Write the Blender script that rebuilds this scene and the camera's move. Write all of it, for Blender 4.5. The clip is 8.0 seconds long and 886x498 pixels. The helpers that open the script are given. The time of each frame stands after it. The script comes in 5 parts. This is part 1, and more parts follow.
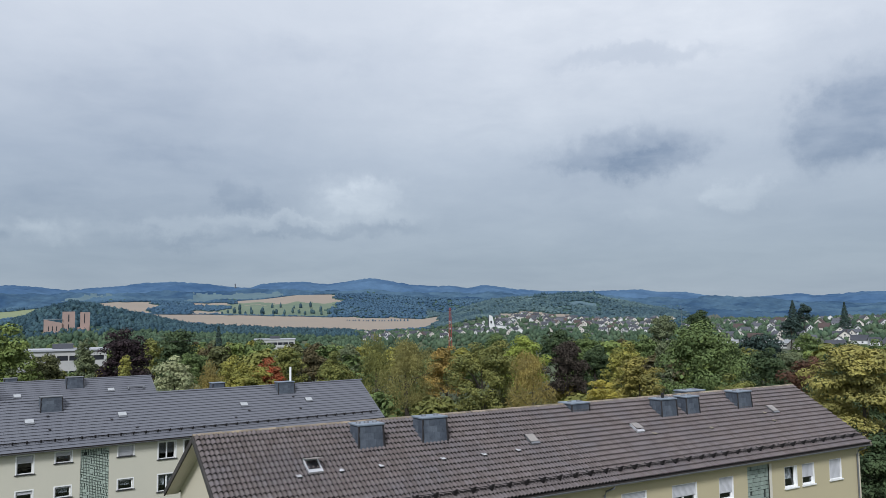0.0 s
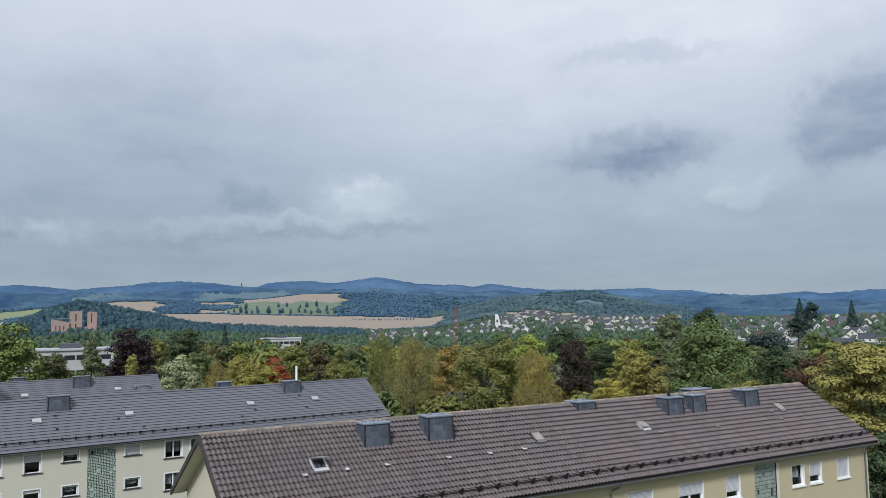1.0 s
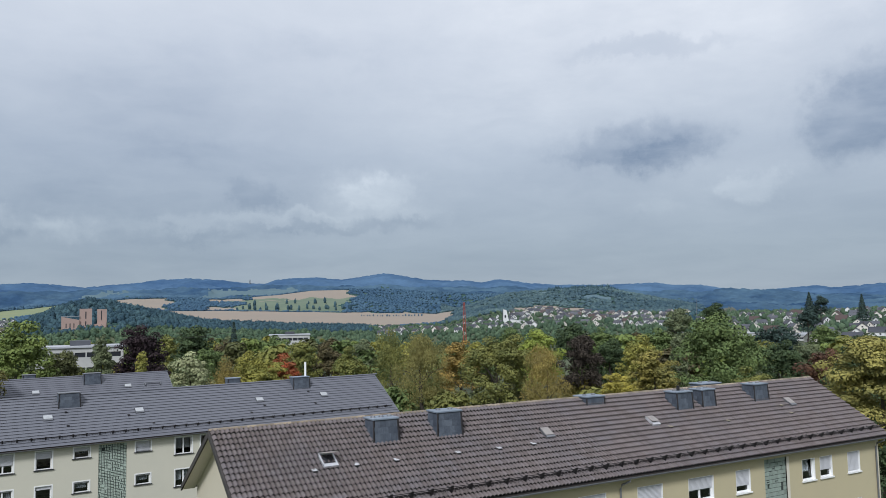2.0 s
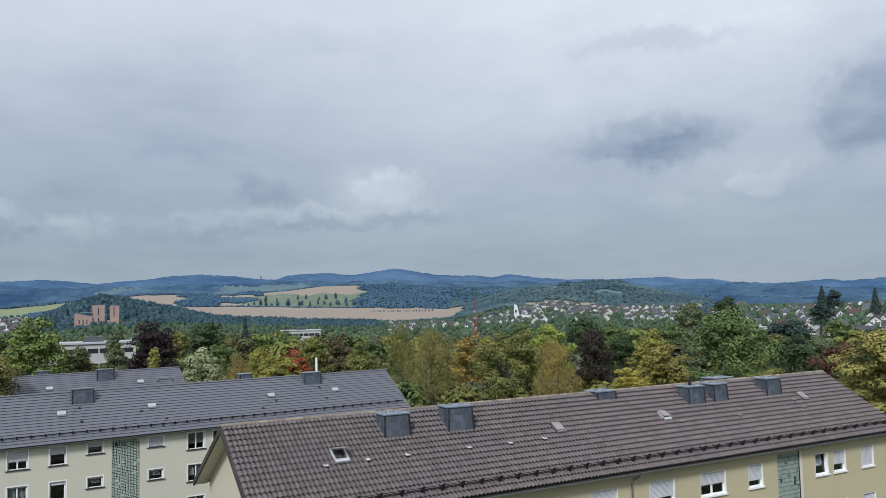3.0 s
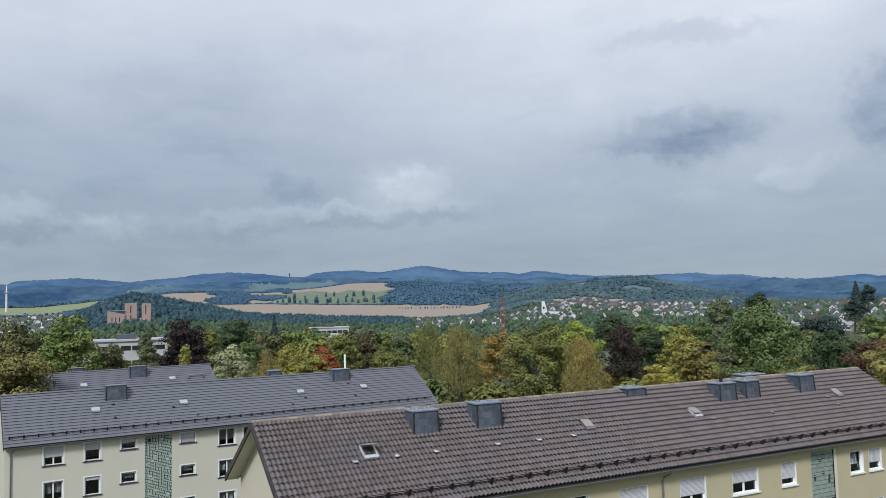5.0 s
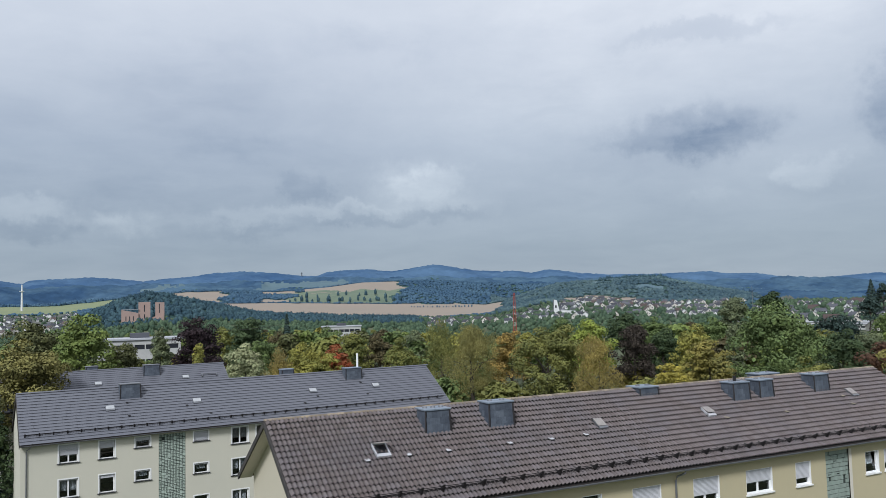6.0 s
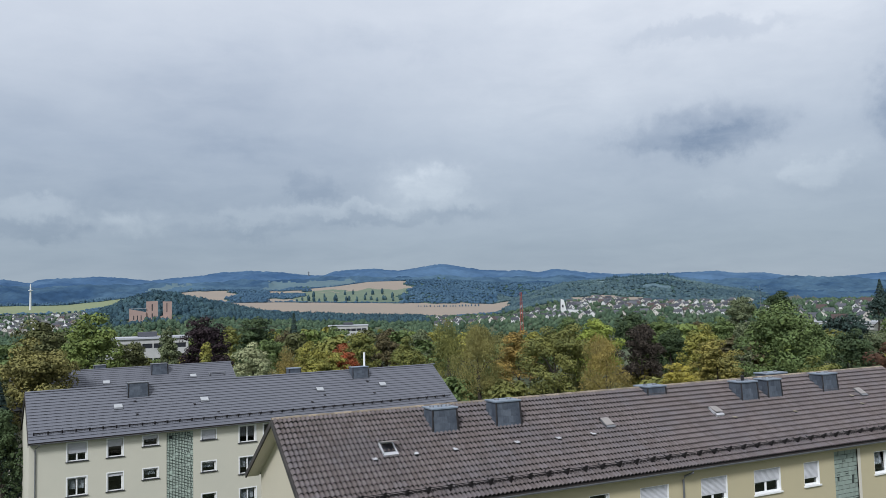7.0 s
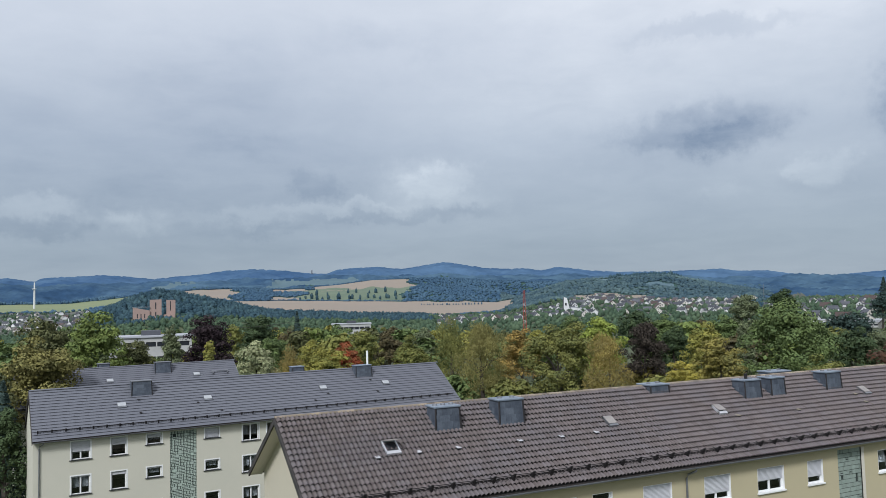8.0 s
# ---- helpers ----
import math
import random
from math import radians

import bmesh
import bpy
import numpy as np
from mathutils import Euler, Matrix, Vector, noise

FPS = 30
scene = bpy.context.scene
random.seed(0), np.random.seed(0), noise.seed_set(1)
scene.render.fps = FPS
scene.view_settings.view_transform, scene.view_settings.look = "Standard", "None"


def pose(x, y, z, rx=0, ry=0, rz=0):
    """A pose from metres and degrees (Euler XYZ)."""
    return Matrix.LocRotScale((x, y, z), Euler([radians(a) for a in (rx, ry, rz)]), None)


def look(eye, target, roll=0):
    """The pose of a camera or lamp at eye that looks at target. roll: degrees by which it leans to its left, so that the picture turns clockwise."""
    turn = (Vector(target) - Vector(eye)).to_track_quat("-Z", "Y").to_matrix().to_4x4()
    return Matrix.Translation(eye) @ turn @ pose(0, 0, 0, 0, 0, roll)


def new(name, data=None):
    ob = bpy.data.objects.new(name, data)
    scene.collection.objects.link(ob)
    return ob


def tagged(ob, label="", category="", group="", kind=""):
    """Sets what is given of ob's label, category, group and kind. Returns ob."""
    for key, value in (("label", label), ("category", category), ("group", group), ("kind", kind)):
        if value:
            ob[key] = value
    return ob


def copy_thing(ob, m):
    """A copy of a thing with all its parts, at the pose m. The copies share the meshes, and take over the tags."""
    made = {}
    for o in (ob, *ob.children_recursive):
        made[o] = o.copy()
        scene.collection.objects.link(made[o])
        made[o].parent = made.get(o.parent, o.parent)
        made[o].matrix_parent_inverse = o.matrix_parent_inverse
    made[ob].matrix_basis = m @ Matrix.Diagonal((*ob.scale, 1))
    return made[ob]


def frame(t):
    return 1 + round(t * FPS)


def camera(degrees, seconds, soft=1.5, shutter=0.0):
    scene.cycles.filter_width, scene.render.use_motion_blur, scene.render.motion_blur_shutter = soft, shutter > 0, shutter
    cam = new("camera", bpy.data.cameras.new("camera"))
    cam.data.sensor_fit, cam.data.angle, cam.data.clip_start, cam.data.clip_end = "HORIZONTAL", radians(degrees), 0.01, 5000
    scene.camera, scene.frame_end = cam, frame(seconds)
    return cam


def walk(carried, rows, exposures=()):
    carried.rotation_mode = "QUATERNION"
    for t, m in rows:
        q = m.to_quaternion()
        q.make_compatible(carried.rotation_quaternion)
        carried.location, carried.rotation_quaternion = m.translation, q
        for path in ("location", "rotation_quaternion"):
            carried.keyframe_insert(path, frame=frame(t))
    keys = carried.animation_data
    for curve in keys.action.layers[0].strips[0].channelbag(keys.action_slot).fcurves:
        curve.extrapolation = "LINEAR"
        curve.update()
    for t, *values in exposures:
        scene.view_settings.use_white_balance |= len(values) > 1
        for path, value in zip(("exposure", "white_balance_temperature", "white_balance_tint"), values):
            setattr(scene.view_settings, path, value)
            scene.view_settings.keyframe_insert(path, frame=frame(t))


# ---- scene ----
# ---------------------------------------------------------------- camera
EYE = 17.0
cam = camera(58.25, 8.0, soft=0.55)
ROWS = [
    (0, 0.0, 0.0, 0.0, -30.779, 4.949, 0.706),
    (0.5, 0.0197, 0.0087, -0.0071, -30.536, 4.937, 0.779),
    (1, 0.036, 0.0284, -0.0081, -30.354, 4.873, 0.813),
    (2.5, 0.0528, 0.0625, -0.0436, -29.405, 4.407, 1.225),
    (3, 0.0666, 0.0807, -0.0308, -29.009, 4.246, 1.303),
    (3.5, 0.0672, 0.0923, -0.0348, -28.461, 4.086, 1.407),
    (4, 0.0494, 0.0742, -0.0342, -27.829, 4.108, 1.534),
    (4.5, 0.051, 0.0983, -0.0362, -27.441, 4.088, 1.498),
    (6, 0.0534, 0.1031, -0.0322, -26.178, 4.003, 1.497),
    (6.5, 0.0536, 0.1343, -0.052, -25.883, 3.942, 1.469),
    (7, 0.0383, 0.1173, -0.0518, -25.695, 3.974, 1.453),
    (7.5, 0.0432, 0.1191, -0.048, -25.54, 3.955, 1.439),
    (8, 0.0596, 0.123, -0.043, -25.472, 3.851, 1.498),
]
walk(cam, [(t, pose(x, y, EYE + z, 90 + pitch, roll, yaw)) for t, x, y, z, yaw, pitch, roll in ROWS])

# ---------------------------------------------------------------- sky and sun
SUN_ELEVATION, SUN_TURN = 52.0, 200.0
SKY_STRENGTH, CLOUD_COVER = 0.1, 0.93
world = bpy.data.worlds.new("overcast_sky")
scene.world = world
world.use_nodes = True


def node(tree, kind, settings=None, **inputs):
    n = tree.nodes.new(kind)
    for key, value in (settings or {}).items():
        setattr(n, key, value)
    for key, value in inputs.items():
        sock = n.inputs[int(key[1:])] if key[0] == "i" and key[1:].isdigit() else n.inputs[key.replace("_", " ")]
        if isinstance(value, bpy.types.NodeSocket):
            tree.links.new(value, sock)
        else:
            sock.default_value = value
    return n


def calc(tree, op, a, b=0.0, clamp=False):
    return node(tree, "ShaderNodeMath", {"operation": op, "use_clamp": clamp}, i0=a, i1=b).outputs[0]


def ramp(tree, value, stops, mode="LINEAR"):
    n = node(tree, "ShaderNodeValToRGB", None, i0=value)
    n.color_ramp.interpolation = mode
    while len(n.color_ramp.elements) < len(stops):
        n.color_ramp.elements.new(0.5)
    for e, (spot, col) in zip(n.color_ramp.elements, stops):
        e.position = spot
        e.color = (*col, 1)
    return n.outputs[0]


def mix(tree, factor, a, b, kind="MIX"):
    n = node(tree, "ShaderNodeMix", {"data_type": "RGBA", "blend_type": kind})
    for sock, value in ((n.inputs[0], factor), (n.inputs[6], a), (n.inputs[7], b)):
        if isinstance(value, bpy.types.NodeSocket):
            tree.links.new(value, sock)
        else:
            sock.default_value = (*value[:3], 1) if isinstance(value, tuple) else value
    return n.outputs[2]


# single clouds: bearing, height (degrees), half width, half height, how much lighter (+) or darker (-)
CLOUDS = [
    (-44.1, 11.4, 4.6, 1.38, -0.2), (-45.7, 10.5, 2.3, 0.98, -0.16), (-40.6, 11.0, 4.4, 0.81, -0.09), (-47.3, 12.2, 2.3, 1.06, -0.08), (-58.3, 12.2, 3.1, 2.44, -0.19),
    (-59.8, 14.0, 2.5, 1.83, -0.12), (-56.2, 11.2, 2.3, 1.63, -0.1), (-58.9, 10.4, 2.9, 0.9, -0.1), (-44.8, 17.8, 4.6, 0.57, -0.11), (-58.6, 17.6, 2.9, 0.73, -0.06),
    (-23.8, 8.1, 2.8, 1.47, 0.1), (-26.0, 8.7, 2.4, 0.9, 0.15), (-23.4, 9.5, 1.6, 0.73, 0.09), (-18.6, 6.9, 4.7, 0.41, 0.13), (-11.8, 6.4, 4.0, 0.37, 0.1),
    (-27.4, 7.3, 2.4, 0.57, 0.08), (-21.8, 6.4, 6.0, 0.53, -0.13), (-16.2, 8.5, 1.6, 0.81, -0.13), (-12.9, 5.5, 3.3, 0.41, -0.1), (-11.3, 11.4, 4.0, 0.9, -0.07),
    (-20.9, 18.4, 3.6, 1.06, -0.07), (-9.4, 15.8, 5.3, 2.44, -0.05), (-3.4, 8.2, 5.2, 1.22, -0.07), (-4.1, 6.2, 1.6, 0.57, 0.08), (1.4, 6.9, 1.9, 0.81, 0.13),
    (1.7, 5.6, 2.9, 0.65, -0.12), (-3.3, 6.2, 1.7, 0.57, 0.08), (-51.6, 8.0, 1.6, 0.98, 0.12), (-51.5, 7.0, 1.8, 0.41, -0.08), (-45.2, 7.2, 1.5, 0.37, 0.07),
    (-33.7, 14.0, 6.9, 2.85, 0.07), (-49.8, 19.2, 8.1, 2.44, 0.05), (-35.9, 20.7, 6.5, 2.04, 0.05), (-38.1, 9.3, 6.4, 0.73, -0.05), (-29.9, 6.6, 3.7, 0.81, -0.04),
    (-46.0, 14.0, 16.0, 9.0, 0.055), (-6.0, 11.0, 14.0, 9.0, -0.065),
]


def build_sky():
    t = world.node_tree
    t.nodes.clear()
    sky = node(t, "ShaderNodeTexSky", {"sky_type": "NISHITA", "sun_disc": False, "sun_elevation": radians(SUN_ELEVATION), "sun_rotation": radians(SUN_TURN)})
    way = node(t, "ShaderNodeTexCoord").outputs["Generated"]
    xyz = node(t, "ShaderNodeSeparateXYZ", None, Vector=way).outputs
    # warped bearing and height in degrees
    warp = node(t, "ShaderNodeTexNoise", None, Vector=way, Scale=13.0, Detail=7.0, Roughness=0.6)
    wv = node(t, "ShaderNodeSeparateXYZ", None, Vector=warp.outputs["Color"]).outputs
    az = calc(t, "MULTIPLY", calc(t, "ARCTAN2", calc(t, "MULTIPLY", xyz[0], -1.0), xyz[1]), 57.2958)
    el = calc(t, "MULTIPLY", calc(t, "ARCSINE", xyz[2]), 57.2958)
    curl = node(t, "ShaderNodeTexNoise", None, Vector=way, Scale=48.0, Detail=6.0, Roughness=0.65)
    cv = node(t, "ShaderNodeSeparateXYZ", None, Vector=curl.outputs["Color"]).outputs
    waz = calc(t, "ADD", calc(t, "ADD", az, calc(t, "MULTIPLY", calc(t, "SUBTRACT", wv[0], 0.5), 7.0)), calc(t, "MULTIPLY", calc(t, "SUBTRACT", cv[0], 0.5), 3.4))
    wel = calc(t, "ADD", calc(t, "ADD", el, calc(t, "MULTIPLY", calc(t, "SUBTRACT", wv[1], 0.5), 3.2)), calc(t, "MULTIPLY", calc(t, "SUBTRACT", cv[1], 0.5), 1.7))
    total = None
    for b, h, sx, sy, amount in CLOUDS:
        dx = calc(t, "DIVIDE", calc(t, "SUBTRACT", waz, b), sx)
        dy = calc(t, "DIVIDE", calc(t, "SUBTRACT", wel, h), sy)
        q = calc(t, "ADD", calc(t, "MULTIPLY", dx, dx), calc(t, "MULTIPLY", dy, dy))
        bell = calc(t, "EXPONENT", calc(t, "MULTIPLY", q, -0.75))
        if abs(amount) > 0.1:
            edge = node(t, "ShaderNodeMapRange", {"interpolation_type": "SMOOTHSTEP"}, i0=bell, i1=0.1, i2=0.62).outputs[0]
            bell = calc(t, "ADD", calc(t, "MULTIPLY", edge, 0.6), calc(t, "MULTIPLY", bell, 0.4))
        g = calc(t, "MULTIPLY", bell, amount * (1.5 if amount > 0 else 1.25))
        total = g if total is None else calc(t, "ADD", total, g)
    # ragged, streaky inner texture of the clouds
    streak = node(t, "ShaderNodeCombineXYZ", None, X=calc(t, "MULTIPLY", az, 0.22), Y=calc(t, "MULTIPLY", el, 0.62), Z=0.0).outputs[0]
    rag = node(t, "ShaderNodeTexNoise", None, Vector=streak, Scale=1.0, Detail=6.0, Roughness=0.55, Distortion=0.2).outputs[0]
    rag = node(t, "ShaderNodeMapRange", None, i0=rag, i1=0.3, i2=0.7, i3=0.6, i4=1.35).outputs[0]
    total = calc(t, "MULTIPLY", total, rag)
    # broad layers of cloud, flatter towards the horizon
    lift = calc(t, "ADD", calc(t, "MAXIMUM", xyz[2], 0.0), 0.16)
    flat = node(t, "ShaderNodeCombineXYZ", None, X=calc(t, "DIVIDE", xyz[0], lift), Y=calc(t, "DIVIDE", xyz[1], lift), Z=0.0).outputs[0]
    broad = node(t, "ShaderNodeTexNoise", None, Vector=flat, Scale=0.9, Detail=7.0, Roughness=0.55, Distortion=0.35).outputs[0]
    fine = node(t, "ShaderNodeTexNoise", None, Vector=flat, Scale=3.2, Detail=6.0, Roughness=0.6, Distortion=0.5).outputs[0]
    v = calc(t, "ADD", calc(t, "MULTIPLY", calc(t, "SUBTRACT", broad, 0.5), 0.34), calc(t, "MULTIPLY", calc(t, "SUBTRACT", fine, 0.5), 0.16))
    v = calc(t, "ADD", calc(t, "ADD", v, total), 1.0)
    height = calc(t, "DIVIDE", el, 40.0, True)
    tone = ramp(t, height, [(0.0, (0.345, 0.42, 0.51)), (0.1, (0.335, 0.41, 0.50)), (0.28, (0.45, 0.525, 0.635)), (0.45, (0.645, 0.708, 0.812)), (0.7, (0.77, 0.823, 0.918)), (1.0, (0.77, 0.823, 0.918))])
    # thick cloud is bluer than thin
    shade = [calc(t, "MULTIPLY", calc(t, "ADD", calc(t, "MULTIPLY", calc(t, "SUBTRACT", v, 1.0), k), 1.0), 1.0 / SKY_STRENGTH) for k in (1.1, 0.95, 0.74)]
    scaled = node(t, "ShaderNodeVectorMath", {"operation": "MULTIPLY"}, i0=tone, i1=node(t, "ShaderNodeCombineXYZ", None, X=shade[0], Y=shade[1], Z=shade[2]).outputs[0])
    covered = mix(t, CLOUD_COVER, sky.outputs[0], scaled.outputs[0])
    bg = node(t, "ShaderNodeBackground", None, Color=covered, Strength=SKY_STRENGTH)
    t.links.new(bg.outputs[0], node(t, "ShaderNodeOutputWorld").inputs[0])


build_sky()
sun_data = bpy.data.lights.new("sun", "SUN")
sun_data.energy, sun_data.angle, sun_data.color = 2.9, radians(12), (0.955, 0.985, 1.035)
sun = new("sun", sun_data)
sun.matrix_world = look((-72, -38, 98), (10, 40, 0))
scene.view_settings.exposure = 0.0

# ---------------------------------------------------------------- materials


def surface(name, c1, c2=None, var=0.15, scale=0.7, fine=14.0, fine_var=0.08, rough=0.8, bump=0.0, island=0.0, each=0.0, metal=0.0, blend=(0.4, 0.62), leaf=0.0, gloss=0.5):
    """A rough surface: two hues mixed by broad noise, grain at a second scale, and a shift from piece to piece."""
    m = bpy.data.materials.new(name)
    m.use_nodes = True
    t = m.node_tree
    b = t.nodes["Principled BSDF"]
    geo = node(t, "ShaderNodeNewGeometry")
    where = geo.outputs["Position"]
    n1 = node(t, "ShaderNodeTexNoise", None, Vector=where, Scale=scale, Detail=5.0, Roughness=0.6).outputs[0]
    n2 = node(t, "ShaderNodeTexNoise", None, Vector=where, Scale=fine, Detail=3.0, Roughness=0.6).outputs[0]
    f = node(t, "ShaderNodeMapRange", None, i0=n1, i1=blend[0], i2=blend[1]).outputs[0]
    chance = geo.outputs["Random Per Island"]
    if island and each:
        chance = calc(t, "FRACT", calc(t, "ADD", chance, node(t, "ShaderNodeObjectInfo").outputs["Random"]))
    if island:
        f = calc(t, "ADD", calc(t, "MULTIPLY", f, 0.5), calc(t, "MULTIPLY", chance, 0.5))
    colour = mix(t, f, c1, c2 or c1)
    v = calc(t, "ADD", calc(t, "MULTIPLY", calc(t, "SUBTRACT", n1, 0.5), 2 * var), calc(t, "MULTIPLY", calc(t, "SUBTRACT", n2, 0.5), 2 * fine_var))
    v = calc(t, "ADD", v, 1.0)
    if island:
        v = calc(t, "ADD", v, calc(t, "MULTIPLY", calc(t, "SUBTRACT", chance, 0.5), 2 * island))
    if each and not island:
        rnd = node(t, "ShaderNodeObjectInfo").outputs["Random"]
        v = calc(t, "ADD", v, calc(t, "MULTIPLY", calc(t, "SUBTRACT", rnd, 0.5), 2 * each))
    s = node(t, "ShaderNodeVectorMath", {"operation": "SCALE"}, i0=colour)
    t.links.new(v, s.inputs["Scale"])
    t.links.new(s.outputs[0], b.inputs["Base Color"])
    b.inputs["Roughness"].default_value = rough
    b.inputs["Metallic"].default_value = metal
    b.inputs["Specular IOR Level"].default_value = gloss
    if bump:
        bp = node(t, "ShaderNodeBump", None, Strength=bump, Distance=0.02, Height=n2)
        t.links.new(bp.outputs[0], b.inputs["Normal"])
    if leaf:
        b.inputs["Specular IOR Level"].default_value = 0.1
        tr = node(t, "ShaderNodeBsdfTranslucent", None, Color=s.outputs[0])
        mx = node(t, "ShaderNodeMixShader", None, i0=leaf, i1=b.outputs[0], i2=tr.outputs[0])
        t.links.new(mx.outputs[0], t.nodes["Material Output"].inputs[0])
    return m


def glass_material():
    m = bpy.data.materials.new("window_glass")
    m.use_nodes = True
    b = m.node_tree.nodes["Principled BSDF"]
    b.inputs["Base Color"].default_value = (0.55, 0.6, 0.63, 1)
    b.inputs["Roughness"].default_value = 0.02
    b.inputs["Transmission Weight"].default_value = 1.0
    b.inputs["IOR"].default_value = 1.52
    return m


M_GLASS = glass_material()
M_TILE = surface("brown_concrete_tile", (0.162, 0.131, 0.124), (0.102, 0.09, 0.094), var=0.3, scale=0.45, fine=30, fine_var=0.24, rough=0.75, bump=0.3, island=0.26, each=0.26)
M_RIDGE = surface("lichened_ridge_tile", (0.29, 0.235, 0.16), (0.16, 0.13, 0.11), var=0.25, scale=2.5, fine=25, fine_var=0.2, rough=0.9, bump=0.4, each=0.35, blend=(0.3, 0.7))
M_UNDER = surface("roof_deck", (0.05, 0.042, 0.038), rough=0.9)
M_SLATE_TILE = surface("grey_roof_tile", (0.138, 0.143, 0.164), (0.121, 0.125, 0.145), var=0.12, scale=0.5, fine=20, fine_var=0.1, rough=0.6, island=0.04, each=0.04)
M_CREAM = surface("yellow_render", (0.465, 0.405, 0.262), (0.435, 0.38, 0.25), var=0.05, scale=0.35, fine=45, fine_var=0.05, rough=0.92, bump=0.25)
M_CREAM2 = surface("pale_yellow_gable_render", (0.55, 0.50, 0.385), (0.52, 0.475, 0.37), var=0.06, scale=0.3, fine=45, fine_var=0.05, rough=0.92, bump=0.25)
M_PALE = surface("pale_green_render", (0.555, 0.53, 0.44), (0.525, 0.505, 0.42), var=0.05, scale=0.3, fine=40, fine_var=0.05, rough=0.92, bump=0.25)
M_WHITE = surface("white_paint", (0.78, 0.78, 0.77), var=0.04, scale=1.0, fine_var=0.03, rough=0.5)
M_SHUTTER = surface("grey_white_shutter", (0.50, 0.50, 0.52), (0.45, 0.45, 0.47), var=0.06, rough=0.55)
# near-black that imitates the shade inside rooms, hatch and vents
M_DARK = surface("painted_interior_shade", (0.025, 0.026, 0.03), rough=0.9)
M_CURTAIN = surface("net_curtain", (0.5, 0.5, 0.5), (0.35, 0.35, 0.36), var=0.1, scale=6, rough=0.95)
M_SILL_DARK = surface("dark_stone_sill", (0.03, 0.03, 0.033), rough=0.5)
M_SILL_WHITE = surface("white_stone_sill", (0.72, 0.72, 0.70), rough=0.6)
M_ZINC = surface("zinc_sheet", (0.23, 0.235, 0.25), (0.18, 0.185, 0.20), var=0.12, scale=1.5, rough=0.45, metal=0.6)
M_SLATE = surface("chimney_slate", (0.046, 0.058, 0.08), (0.085, 0.1, 0.122), var=0.2, scale=1.6, fine=9, fine_var=0.25, rough=0.6, bump=0.5, island=0.14)
M_CAP = surface("pale_blue_sheet_cap", (0.24, 0.285, 0.34), (0.17, 0.205, 0.25), var=0.12, scale=2.0, rough=0.5, metal=0.3)
M_IRON = surface("dark_iron", (0.028, 0.025, 0.026), rough=0.6, metal=0.5)
M_BOARD = surface("dark_verge_board", (0.035, 0.031, 0.03), (0.055, 0.048, 0.045), rough=0.8)
M_SOFFIT = surface("pale_soffit", (0.60, 0.56, 0.47), (0.55, 0.51, 0.44), rough=0.85)
M_BLOCK_LIGHT = surface("pale_green_concrete_block", (0.42, 0.49, 0.43), (0.33, 0.40, 0.34), var=0.12, scale=2.5, fine=18, fine_var=0.1, rough=0.85, island=0.12)
M_BLOCK_GREY = surface("grey_green_concrete_block", (0.27, 0.32, 0.28), (0.21, 0.26, 0.225), var=0.15, scale=2.5, fine=18, fine_var=0.1, rough=0.85, island=0.14)
M_BLOCK_DARK = surface("dark_block_gap", (0.035, 0.045, 0.04), rough=0.9)
M_HATCH_PANE = surface("pale_hatch_glazing", (0.42, 0.43, 0.44), (0.34, 0.35, 0.36), var=0.1, scale=3, rough=0.3)
M_LIGHT_PANE = surface("milky_roof_pane", (0.29, 0.265, 0.245), (0.23, 0.21, 0.2), var=0.1, scale=3, rough=0.6)
M_VERGE = surface("pale_verge_tile", (0.30, 0.265, 0.19), (0.22, 0.19, 0.14), var=0.2, scale=2.0, fine=20, fine_var=0.15, rough=0.9)
M_BARK = surface("bark", (0.05, 0.042, 0.032), (0.08, 0.068, 0.055), var=0.25, scale=3, fine=25, fine_var=0.25, rough=0.95, bump=0.6)
# reddish brick with its colour greyed to include the haze before the abbey
M_BRICK = surface("reddish_brick", (0.37, 0.265, 0.23), (0.32, 0.232, 0.205), var=0.1, scale=0.08, fine=1.2, fine_var=0.12, rough=0.9)

# ---------------------------------------------------------------- mesh helpers


def quick(name, verts, faces, mats, parent=None, label="", slots=None, smooth=False):
    """A mesh object from arrays of corners and of faces that all have as many corners."""
    verts, faces = np.asarray(verts, np.float32), np.asarray(faces, np.int32)
    me = bpy.data.meshes.new(name)
    k = faces.shape[1]
    me.vertices.add(len(verts))
    me.vertices.foreach_set("co", verts.ravel())
    me.loops.add(faces.size)
    me.loops.foreach_set("vertex_index", faces.ravel())
    me.polygons.add(len(faces))
    me.polygons.foreach_set("loop_start", np.arange(0, faces.size, k, dtype=np.int32))
    for m in mats if isinstance(mats, (list, tuple)) else [mats]:
        me.materials.append(m)
    if slots is not None:
        me.polygons.foreach_set("material_index", np.asarray(slots, np.int32))
    if smooth:
        me.polygons.foreach_set("use_smooth", np.ones(len(faces), bool))
    me.update(calc_edges=True)
    ob = new(name, me)
    ob.parent = parent
    if label:
        ob["label"] = label
    return ob


def block(bm, x0, x1, y0, y1, z0, z1):
    vs = [bm.verts.new((x, y, z)) for z in (z0, z1) for x, y in ((x0, y0), (x1, y0), (x1, y1), (x0, y1))]
    for f in ((3, 2, 1, 0), (4, 5, 6, 7), (0, 1, 5, 4), (1, 2, 6, 5), (2, 3, 7, 6), (3, 0, 4, 7)):
        bm.faces.new([vs[i] for i in f])
    return vs


